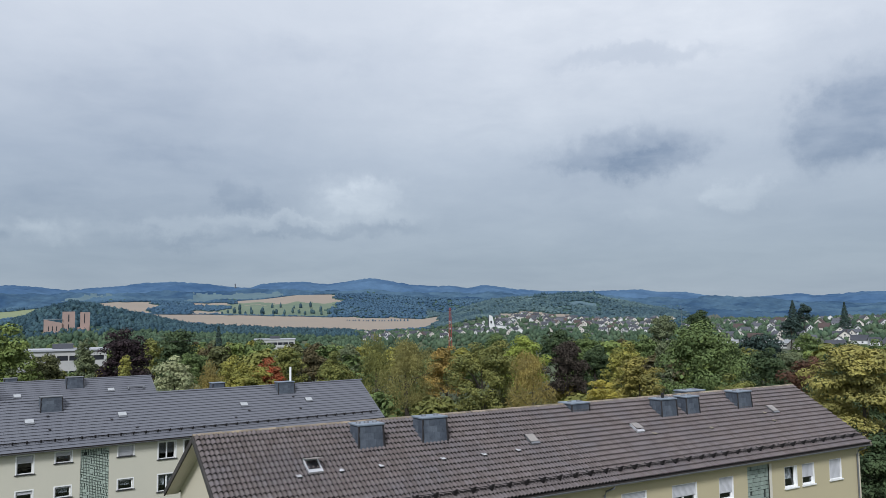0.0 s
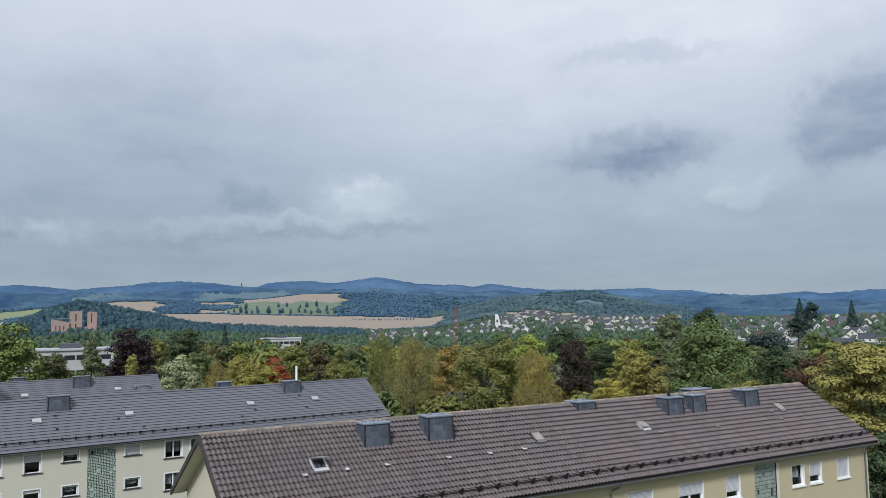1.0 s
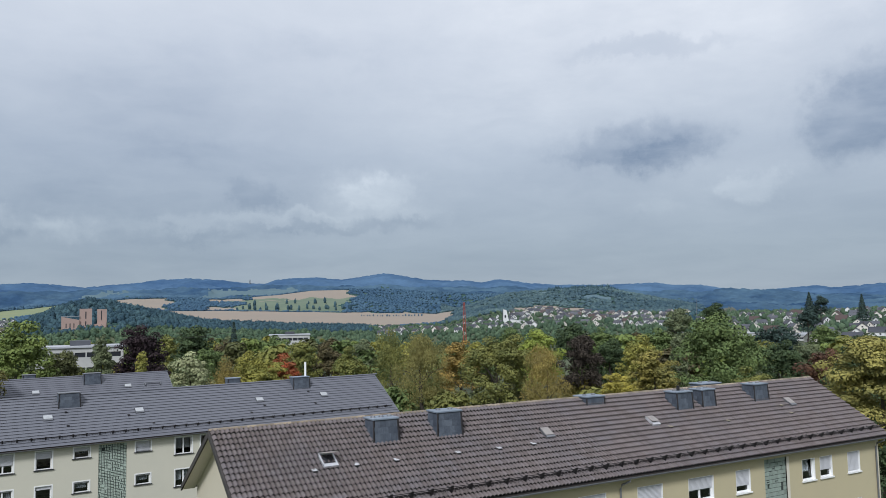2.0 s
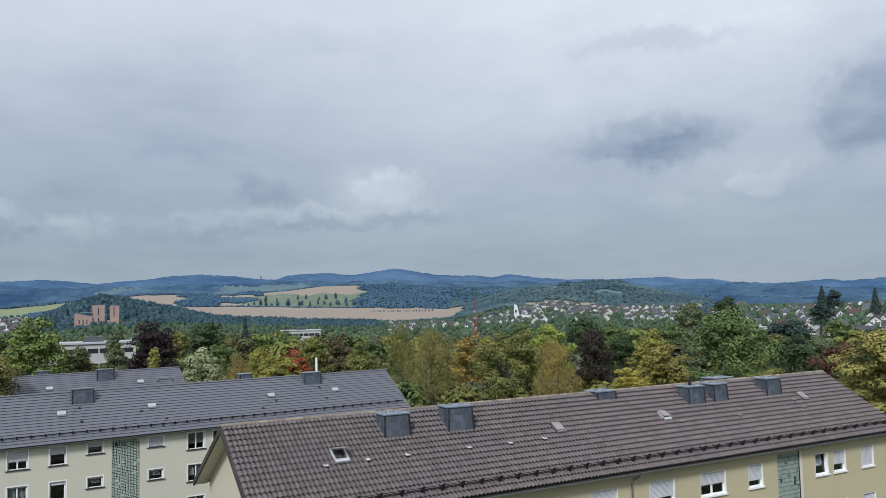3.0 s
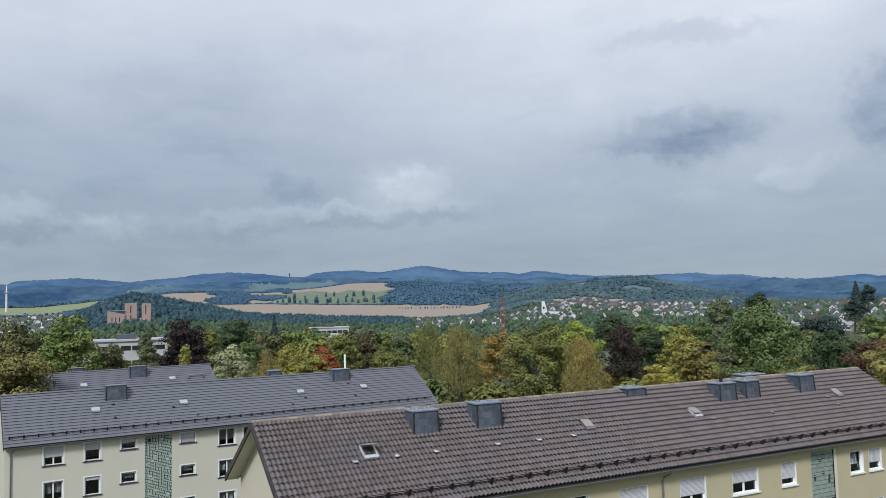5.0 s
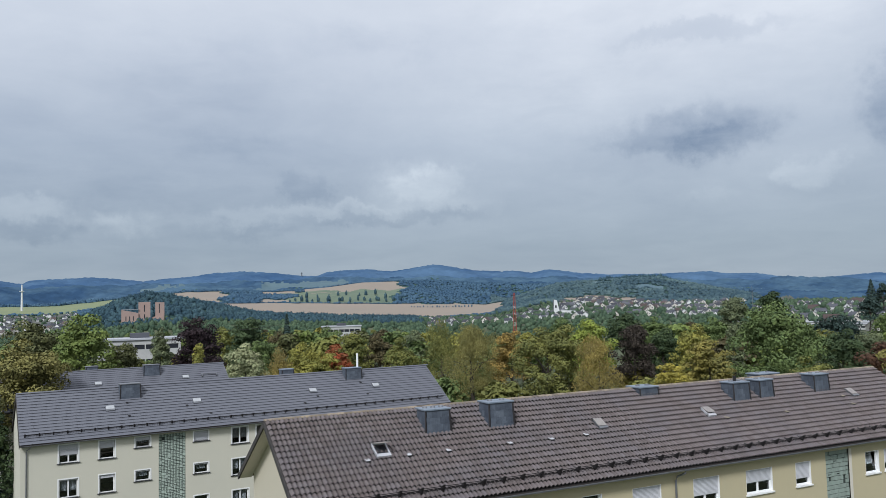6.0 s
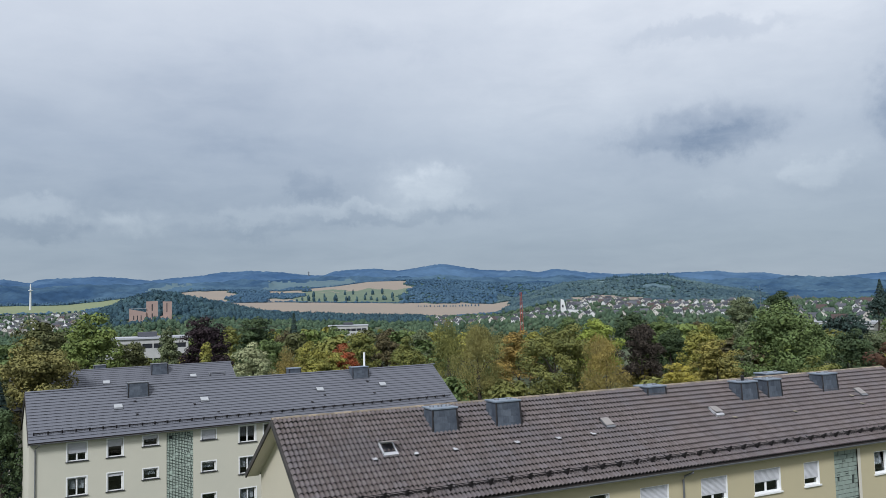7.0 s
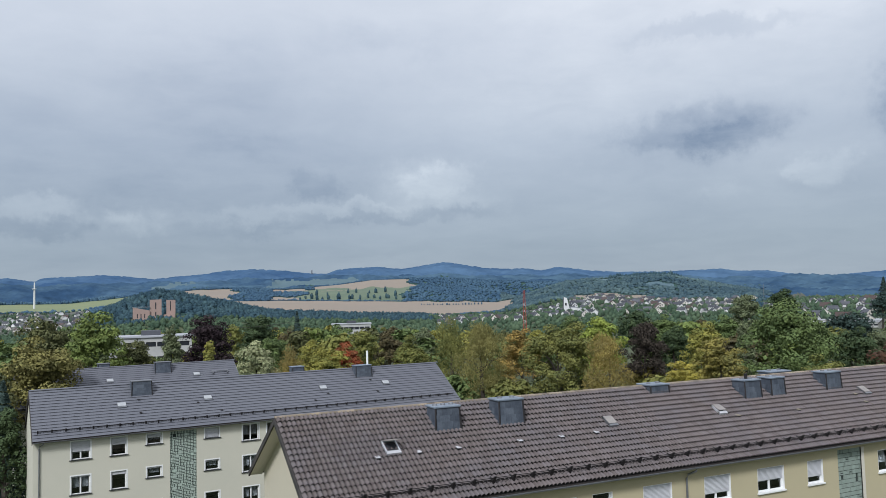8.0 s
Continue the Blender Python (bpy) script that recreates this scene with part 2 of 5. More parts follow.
def hexa(bm, low, high):
    """A solid between four low corners and four high corners, both counter-clockwise from above."""
    vs = [bm.verts.new(p) for p in (*low, *high)]
    for f in ((3, 2, 1, 0), (4, 5, 6, 7), (0, 1, 5, 4), (1, 2, 6, 5), (2, 3, 7, 6), (3, 0, 4, 7)):
        bm.faces.new([vs[i] for i in f])


def part(name, bm, material, parent, label=""):
    me = bpy.data.meshes.new(name)
    bm.to_mesh(me)
    bm.free()
    me.materials.append(material)
    ob = new(name, me)
    ob.parent = parent
    if label:
        ob["label"] = label
    return ob


def shared(name, mesh, parent, m, label=""):
    """One more object on a mesh that alike pieces share."""
    ob = new(name, mesh)
    ob.parent = parent
    ob.matrix_local = m
    if label:
        ob["label"] = label
    return ob


def box_part(name, x0, x1, y0, y1, z0, z1, material, parent, label="", bevel=0.0):
    bm = bmesh.new()
    block(bm, x0, x1, y0, y1, z0, z1)
    if bevel:
        bmesh.ops.bevel(bm, geom=bm.edges[:], offset=bevel, segments=1, affect="EDGES")
    return part(name, bm, material, parent, label)


def tube(bm, points, radii, sides=7):
    """A tapering tube through points."""
    rings = []
    for i, (p, r) in enumerate(zip(points, radii)):
        p = Vector(p)
        d = (Vector(points[min(i + 1, len(points) - 1)]) - Vector(points[max(i - 1, 0)])).normalized()
        a = d.orthogonal().normalized()
        b = d.cross(a)
        rings.append([bm.verts.new(p + (a * math.cos(k * math.tau / sides) + b * math.sin(k * math.tau / sides)) * r) for k in range(sides)])
    for lo, hi in zip(rings, rings[1:]):
        for k in range(sides):
            bm.faces.new((lo[k], lo[(k + 1) % sides], hi[(k + 1) % sides], hi[k]))
    bm.faces.new(rings[0][::-1])
    bm.faces.new(rings[-1])

# ---------------------------------------------------------------- ground
# height of the land by bearing (degrees, left of north positive), ring by ring outward
RINGS = [
    (600, [(-58.37, -3.5), (-49.41, -4.3), (-41.94, -8.3), (-29.99, -13.8), (-14.19, -16.5), (-0.42, -10.2)]),
    (1000, [(-58.45, 5.0), (-50.17, 1.1), (-43.9, -4.4), (-38.07, -2.0), (-34.07, -2.7), (-25.97, -10.3), (-14.19, -1.6), (-5.91, 5.8), (-2.6, -2.0), (-1.5, -9.0), (-0.39, -11.0)]),
    (1300, [(-58.46, 8.7), (-47.66, 2.6), (-42.0, -0.3), (-36.51, 11.2), (-33.28, -0.0), (-30.03, -11.3), (-20.38, -4.5), (-13.44, 3.9), (-11.58, 14.5), (-9.04, 28.8), (-6.93, 39.9), (-5.89, 42.0), (-4.54, 36.0), (-2.6, 17.0), (-1.4, -2.0), (-0.37, -6.0)]),
    (1700, [(-58.46, 4.0), (-47.68, 8.4), (-40.08, 14.3), (-36.52, 22.6), (-32.89, 16.5), (-30.04, -3.3), (-25.58, -12.3), (-20.38, -6.4), (-14.19, 6.2), (-10.48, 21.3), (-6.93, 35.8), (-2.4, 20.0), (-0.36, 7.0)]),
    (2100, [(-58.47, 7.4), (-53.0, 11.9), (-47.33, 23.6), (-43.99, 49.5), (-42.46, 61.1), (-41.51, 70.8), (-39.74, 71.1), (-37.76, 68.5), (-35.75, 65.9), (-34.34, 61.2), (-32.91, 47.5), (-31.28, 28.1), (-29.44, 14.7), (-20.39, 24.7), (-14.19, 32.3), (-8.68, 34.9), (-4.0, 31.0), (-0.36, 20.0)]),
    (2700, [(-58.49, 24.7), (-53.02, 27.9), (-47.71, 37.8), (-38.15, 69.5), (-32.12, 78.1), (-28.46, 87.6), (-26.03, 97.6), (-23.2, 100.1), (-20.4, 98.6), (-18.04, 85.4), (-14.19, 73.5), (-11.57, 79.1), (-8.68, 81.1), (-4.54, 63.0), (-0.35, 44.0)]),
    (3400, [(-58.52, 49.9), (-54.06, 66.4), (-52.2, 83.1), (-50.98, 85.3), (-49.56, 83.4), (-47.74, 77.4), (-45.13, 79.4), (-38.16, 104.6), (-28.47, 122.8), (-22.8, 131.7), (-18.04, 136.3), (-14.19, 132.4), (-6.92, 123.7), (-0.34, 118.5)]),
    (4500, [(-58.56, 119.0), (-57.36, 111.2), (-55.74, 104.2), (-55.09, 117.4), (-53.75, 112.2), (-52.2, 101.5), (-50.27, 103.2), (-49.02, 118.2), (-47.76, 136.3), (-45.91, 140.8), (-44.59, 156.3), (-43.64, 152.4), (-41.71, 150.5), (-38.17, 155.0), (-36.17, 168.6), (-35.17, 180.1), (-33.76, 195.6), (-32.54, 178.7), (-31.33, 193.7), (-30.1, 192.7), (-28.48, 201.8), (-26.86, 226.7), (-25.48, 241.5), (-24.02, 224.4), (-22.61, 207.2), (-20.81, 222.1), (-19.22, 220.7), (-17.81, 209.6), (-17.26, 188.3), (-15.72, 196.1), (-14.19, 212.9), (-12.12, 223.6), (-10.11, 215.7), (-8.67, 198.5), (-6.91, 187.7), (-5.54, 176.7), (-3.86, 192.1), (-2.22, 201.2), (-0.33, 193.2), (0.07, 193.6), (1.22, 186.0), (1.7, 169.3), (3.13, 190.2), (3.6, 187.7)]),
]
RING_R = np.array([0.0, 45.0, 75.0, 200.0] + [600.0, 1000.0, 1300.0, 1700.0, 2100.0, 2350.0, 2700.0, 3050.0, 3400.0, 3850.0, 4500.0] + [4900.0])


def land_heights(az, r):
    """Height of the land for arrays of bearings and distances."""
    az, r = np.asarray(az, float), np.asarray(r, float)
    rows = [np.zeros_like(az), np.zeros_like(az), np.full_like(az, -2.0), np.full_like(az, -5.0)]
    for _, pts in RINGS:
        rows.append(np.interp(az, [p[0] for p in pts], [p[1] for p in pts]))
    # hollows between the ranges
    far_wood = np.clip((-az - 29.5) / 2, 0, 1)
    hollow_a = (rows[8] * 0.58 + rows[9] * 0.42) * (1 - far_wood) + far_wood * np.minimum(rows[8] - 12, (rows[8] + rows[9]) / 2 - 22)
    hollow_b = np.minimum(rows[9], rows[10]) - 10
    hollow_c = np.minimum(rows[10], rows[11]) - 28
    rows = rows[:9] + [hollow_a, rows[9], hollow_b, rows[10], hollow_c, rows[11]]
    rows.append(rows[-1] - 60)
    table = np.stack(rows)
    k = np.clip(np.searchsorted(RING_R, r, side="right") - 1, 0, len(RING_R) - 2)
    f = np.clip((r - RING_R[k]) / (RING_R[k + 1] - RING_R[k]), 0, 1)
    f = f * f * (3 - 2 * f) * 0.6 + f * 0.4
    cols = np.arange(len(az))
    return table[k, cols] * (1 - f) + table[k + 1, cols] * f


def bearing(x, y):
    return math.degrees(math.atan2(-x, y))


def land_at(x, y):
    return float(land_heights([bearing(x, y)], [math.hypot(x, y)])[0])


# what grows where: far range, wood, meadow, stubble field, village ground, garden grass
GRASS, WOOD, MEADOW, STUBBLE, VILLAGE, RANGE, RANGE_HAZE_BLUE, YELLOW, CLEARING = range(9)
# later rows lie over earlier ones: kind, distance from, to, bearing from, to
COVER = [
    # farther rings take bluer ground colours in place of haze in the air
    (RANGE, 2750, 3600, -70, 12), (RANGE_HAZE_BLUE, 3550, 4950, -70, 12),
    (WOOD, 950, 2750, -70, 12), (RANGE, 1700, 3600, -70, -47.6), (RANGE_HAZE_BLUE, 3600, 4950, -70, -44),
    (VILLAGE, 450, 1000, -70, -46), (VILLAGE, 900, 1580, -47, -24.5), (GRASS, 0, 640, -70, 12),
    (GRASS, 560, 1040, -24.5, 12),
    (YELLOW, 1980, 2640, -5.2, 12), (VILLAGE, 1120, 1960, -1.7, 12), (GRASS, 560, 1130, -1.7, 12), (VILLAGE, 1000, 1750, -70, -47.3),
    (STUBBLE, 1715, 2105, -30.3, -10.2), (STUBBLE, 2110, 2640, -10.9, -7.2), (STUBBLE, 2110, 2230, -17.5, -13.5), (STUBBLE, 2500, 2640, -16.0, -13.5),
    (MEADOW, 2110, 2480, -23.0, -15.6), (STUBBLE, 2470, 2720, -23.3, -16.4), (MEADOW, 2480, 2550, -18.5, -14.5),
    (STUBBLE, 1560, 1770, -40.2, -35.0), (CLEARING, 2000, 2070, -37.8, -36.2), (CLEARING, 1880, 1940, -41.5, -39.5), (CLEARING, 3100, 3160, -49.6, -48.2),
    (CLEARING, 3000, 3330, -19.5, -13.5), (CLEARING, 3050, 3130, -34.5, -31.0), (CLEARING, 3050, 3200, -29.0, -24.5), (CLEARING, 2950, 3040, -55.5, -53.0), (CLEARING, 3250, 3330, -8.5, -5.5),
]


def cover_of(az, r):
    az, r = np.asarray(az, float), np.asarray(r, float)
    wob_a = 0.35 * np.sin(r * 0.013 + 1.3) + 0.22 * np.sin(r * 0.041)
    wob_r = 18 * np.sin(az * 1.9) + 10 * np.sin(az * 4.7 + 0.6)
    kind = np.zeros(az.shape, int)
    for c, r0, r1, a0, a1 in COVER:
        kind[(r + wob_r > r0) & (r + wob_r < r1) & (az + wob_a > a0) & (az + wob_a < a1)] = c
    return kind


# wood floor, ranges and clearings carry blue distance haze in their base colour
LAND = [
    surface("garden_grass", (0.05, 0.068, 0.026), (0.075, 0.088, 0.04), var=0.25, scale=0.05, fine=0.8, fine_var=0.15, rough=0.95),
    surface("wood_floor", (0.045, 0.085, 0.08), (0.06, 0.10, 0.085), var=0.3, scale=0.02, fine=0.15, fine_var=0.25, rough=1.0, gloss=0.0),
    surface("meadow", (0.095, 0.138, 0.094), (0.125, 0.162, 0.105), var=0.15, scale=0.006, fine=0.08, fine_var=0.1, rough=0.95),
    surface("stubble_field", (0.275, 0.223, 0.176), (0.245, 0.205, 0.166), var=0.1, scale=0.006, fine=0.08, fine_var=0.06, rough=0.95),
    surface("village_ground", (0.05, 0.066, 0.04), (0.11, 0.11, 0.095), var=0.3, scale=0.02, fine=0.2, fine_var=0.2, rough=0.95),
    surface("hazed_wooded_range", (0.036, 0.076, 0.140), (0.066, 0.116, 0.166), var=0.45, scale=0.0045, fine=0.03, fine_var=0.4, rough=1.0, blend=(0.35, 0.6), gloss=0.0),
    surface("hazed_distant_range", (0.05, 0.102, 0.192), (0.074, 0.132, 0.212), var=0.3, scale=0.0035, fine=0.02, fine_var=0.26, rough=1.0, blend=(0.35, 0.6), gloss=0.0),
    surface("yellow_green_field", (0.20, 0.225, 0.11), (0.165, 0.20, 0.105), var=0.1, scale=0.006, fine=0.06, fine_var=0.08, rough=0.95),
    surface("hazed_forest_clearing", (0.075, 0.13, 0.16), (0.09, 0.145, 0.16), var=0.2, scale=0.006, fine=0.05, fine_var=0.15, rough=0.95),
]


def build_ground():
    az = np.concatenate([np.arange(-66, 10.01, 0.19), np.arange(14, 290, 4.0)])
    r = np.concatenate([[0.0], np.geomspace(12, 600, 36), np.linspace(612, 2760, 190), np.linspace(2780, 4700, 100), [4900]])
    A, R = np.meshgrid(az, r, indexing="ij")
    A2 = (A + 180) % 360 - 180
    Z = land_heights(A2.ravel(), R.ravel()).reshape(A.shape)
    rng = np.random.default_rng(5)
    # tree tops of the far woods roughen the land there
    far = np.isin(cover_of(A2.ravel(), R.ravel()).reshape(A.shape), (RANGE, RANGE_HAZE_BLUE))
    X, Y = -np.sin(np.radians(A)) * R, np.cos(np.radians(A)) * R
    folds = 5 * np.sin(X * 0.021 + Y * 0.011) + 4 * np.sin(X * 0.013 - Y * 0.027 + 2) + 3 * np.sin(X * 0.043 + Y * 0.031 + 1)
    Z = Z + far * (rng.uniform(0, 7, Z.shape) + folds * (R < 4300))
    n, m = A.shape
    I, J = np.meshgrid(np.arange(n), np.arange(m - 1), indexing="ij")
    K = (I + 1) % n
    faces = np.stack([K * m + J, K * m + J + 1, I * m + J + 1, I * m + J], -1).reshape(-1, 4)
    a_mid = (A2[:, :-1] - 0.06).ravel()
    r_mid = ((R[:, :-1] + R[:, 1:]) / 2).ravel()
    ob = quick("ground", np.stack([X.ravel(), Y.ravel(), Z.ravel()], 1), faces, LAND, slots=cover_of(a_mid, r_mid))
    tagged(ob, "rolling land with meadows, tan stubble fields and wooded hills tinted blue for haze", "ground", kind="structure")


build_ground()

# ---------------------------------------------------------------- apartment blocks


def pierced_wall(name, u0, u1, z0, z1, y_out, y_in, holes, material, parent, label=""):
    """A wall between y_out (facing -y) and y_in, with holes (u0, u1, z0, z1) that go through it."""
    us = sorted({u0, u1, *[h[0] for h in holes], *[h[1] for h in holes]})
    zs = sorted({z0, z1, *[h[2] for h in holes], *[h[3] for h in holes]})
    solid = np.ones((len(us) - 1, len(zs) - 1), bool)
    for i in range(len(us) - 1):
        for j in range(len(zs) - 1):
            cu, cz = (us[i] + us[i + 1]) / 2, (zs[j] + zs[j + 1]) / 2
            solid[i, j] = not any(a < cu < b and c < cz < d for a, b, c, d in holes)
    bm = bmesh.new()
    grid = {}

    def v(i, j, y):
        if (i, j, y) not in grid:
            grid[i, j, y] = bm.verts.new((us[i], y, zs[j]))
        return grid[i, j, y]

    def filled(i, j):
        return 0 <= i < solid.shape[0] and 0 <= j < solid.shape[1] and solid[i, j]

    for i in range(solid.shape[0]):
        for j in range(solid.shape[1]):
            if not solid[i, j]:
                continue
            o, n = y_out, y_in
            bm.faces.new((v(i, j, o), v(i + 1, j, o), v(i + 1, j + 1, o), v(i, j + 1, o)))
            bm.faces.new((v(i, j + 1, n), v(i + 1, j + 1, n), v(i + 1, j, n), v(i, j, n)))
            if not filled(i - 1, j):
                bm.faces.new((v(i, j, n), v(i, j, o), v(i, j + 1, o), v(i, j + 1, n)))
            if not filled(i + 1, j):
                bm.faces.new((v(i + 1, j, o), v(i + 1, j, n), v(i + 1, j + 1, n), v(i + 1, j + 1, o)))
            if not filled(i, j - 1):
                bm.faces.new((v(i, j, n), v(i + 1, j, n), v(i + 1, j, o), v(i, j, o)))
            if not filled(i, j + 1):
                bm.faces.new((v(i, j + 1, o), v(i + 1, j + 1, o), v(i + 1, j + 1, n), v(i, j + 1, n)))
    return part(name, bm, material, parent, label)


def add_window(parent, u0, u1, z0, z1, y, shutter=0.0, leaves=2, sill=M_SILL_DARK, curtain=False, tilted=False, surround=0.0, reveal=0.0):
    """A window set back in its opening: frame, panes, sill, and a roller shutter let down by a share of its height."""
    back = y + 0.14
    f = 0.07
    wide = (u1 - u0 - f) / leaves
    lights = [(u0 + f / 2 + k * wide + 0.055, u0 + f / 2 + (k + 1) * wide - 0.055, z0 + f, z1 - f) for k in range(leaves)]
    win = pierced_wall("window", u0, u1, z0, z1, back, back + 0.07, lights, M_WHITE, parent)
    if surround:
        s = surround
        pierced_wall("surround", u0 - s, u1 + s, z0 - 0.075, z1 + s, y - 0.014, y + 0.05, [(u0, u1, z0 - 0.075, z1)], M_WHITE, win)
    if reveal:
        pierced_wall("reveal", u0, u1, z0, z1, y - 0.004, back - 0.002, [(u0 + 0.015, u1 - 0.015, z0 + 0.002, z1 - 0.015)], M_WHITE, win)
    for k in range(leaves):
        a, b = u0 + f / 2 + k * wide + 0.055, u0 + f / 2 + (k + 1) * wide - 0.055
        bm = bmesh.new()
        lean = 0.16 if tilted and k == leaves - 1 else 0.0
        hexa(bm, [(a, back + 0.03, z0 + f), (b, back + 0.03, z0 + f), (b, back + 0.045, z0 + f), (a, back + 0.045, z0 + f)],
             [(a, back + 0.03 + lean, z1 - f), (b, back + 0.03 + lean, z1 - f), (b, back + 0.045 + lean, z1 - f), (a, back + 0.045 + lean, z1 - f)])
        pane = part("pane", bm, M_GLASS, win)
        pane.visible_shadow = False
        if curtain:
            bm = bmesh.new()
            n = 14
            vs = [[bm.verts.new((a + (b - a) * (0.12 + 0.76 * i / n), back + 0.2 + 0.03 * math.sin(i * 2.1), z)) for i in range(n + 1)] for z in (z0 + f + 0.3 * (z1 - z0), z1 - f)]
            for i in range(n):
                bm.faces.new((vs[0][i], vs[0][i + 1], vs[1][i + 1], vs[1][i]))
            part("curtain", bm, M_CURTAIN, win, "white net curtain")
    if shutter:
        low = z1 - (z1 - z0) * shutter
        bm = bmesh.new()
        rows = max(2, int((z1 - low) / 0.055))
        prof = [(back - 0.02, low), (back - 0.035, low)]
        for k in range(rows):
            za = low + (z1 - low) * k / rows
            zb = low + (z1 - low) * (k + 1) / rows
            prof += [(back - 0.05, za * 0.7 + zb * 0.3), (back - 0.05, za * 0.3 + zb * 0.7), (back - 0.035, zb)]
        prof.append((back - 0.02, z1))
        ends = [[bm.verts.new((u, p, q)) for p, q in prof] for u in (u0 + 0.02, u1 - 0.02)]
        for k in range(len(prof)):
            n = (k + 1) % len(prof)
            bm.faces.new((ends[0][k], ends[0][n], ends[1][n], ends[1][k]))
        part("roller_shutter", bm, M_SHUTTER, win, "grey-white slatted roller shutter")
    box_part("sill", u0 - 0.06 - surround, u1 + 0.06 + surround, y - 0.09, y + 0.14, z0 - 0.075, z0, sill, win, bevel=0.008)
    return win


def slope_frame(u, y_ridge, z_ridge, hw, drop, front=True):
    """Frame on a roof slope: x along the ridge, y down the slope, z out of it; origin on the ridge at u."""
    L = math.hypot(hw, drop)
    s = -1 if front else 1
    down = Vector((0, s * hw / L, -drop / L))
    along = Vector((1 if front else -1, 0, 0))
    out = Vector((0, s * drop / L, hw / L))
    m = Matrix.Identity(4)
    # y points up the slope so that the frame stays right-handed
    m.col[0][:3], m.col[1][:3], m.col[2][:3], m.col[3][:3] = along, -down, out, (u, y_ridge, z_ridge)
    return m, L


def pan_tile(width, length, wave, lip, steps, waves=1):
    """One roof tile: x across, y from 0 down to -length, curved across, thick at its lower edge."""
    xs = [width * i / steps for i in range(steps + 1)]
    zs = [wave * abs(math.sin(math.pi * waves * i / steps)) ** 0.85 for i in range(steps + 1)]
    top = [(x, 0.0, z) for x, z in zip(xs, zs)]
    low = [(x, -length, z + lip) for x, z in zip(xs, zs)]
    toe = [(x, -length + 0.055, z + lip - 0.045) for x, z in zip(xs, zs)]
    n = steps + 1
    faces = []
    for i in range(steps):
        faces.append((n + i, n + i + 1, i + 1, i))
        faces.append((3 * n + i, 3 * n + i + 1, 2 * n + i + 1, 2 * n + i))
    return np.array(top + low + low + toe, float), np.array(faces, int)


def lay_tiles(parent, frame_m, u_len, L, rows, cols, tile, material, deck, singles=0, seed=1, name="roof_tile", label=""):
    """Cover a slope with tiles; the first columns as single pieces, the rest joined."""
    rng = random.Random(seed)
    tv, tf = tile
    pitch, w = L / rows, u_len / cols
    me = bpy.data.meshes.new(name)
    me.from_pydata([tuple(v) for v in tv], [], [tuple(f) for f in tf], shade_flat=False)
    me.materials.append(material)
    V, F, n = [], [], 0
    for c in range(cols):
        for r in range(rows):
            m = frame_m @ Matrix.Translation((c * w + rng.uniform(-0.004, 0.004), -r * pitch + rng.uniform(-0.006, 0.006), 0.03 + rng.uniform(0, 0.006))) @ Matrix.Rotation(rng.uniform(-0.006, 0.006), 4, "Z")
            if c * rows + r < singles:
                shared(name, me, parent, m)
            else:
                a = np.array(m)
                V.append(tv @ a[:3, :3].T + a[:3, 3])
                F.append(tf + n * len(tv))
                n += 1
    ob = quick(name + "s", np.concatenate(V), np.concatenate(F), material, parent)
    tagged(ob, label, kind="stuff")


def slab(bm, m, x0, x1, y0, y1, z0, z1):
    """A box in the frame m."""
    for v in block(bm, x0, x1, y0, y1, z0, z1):
        v.co = m @ v.co


def roof_shell(parent, u0, u1, yr, zr, hw, drop, deck):
    """Deck of a gable roof: two slabs that meet at the ridge."""
    bm = bmesh.new()
    t = 0.14
    for s in (-1, 1):
        hexa(bm, *[[(u0, yr, z), (u1, yr, z), (u1, yr + s * hw, z - drop), (u0, yr + s * hw, z - drop)][::s] for z in (zr - t, zr)])
    return part("roof", bm, deck, parent)


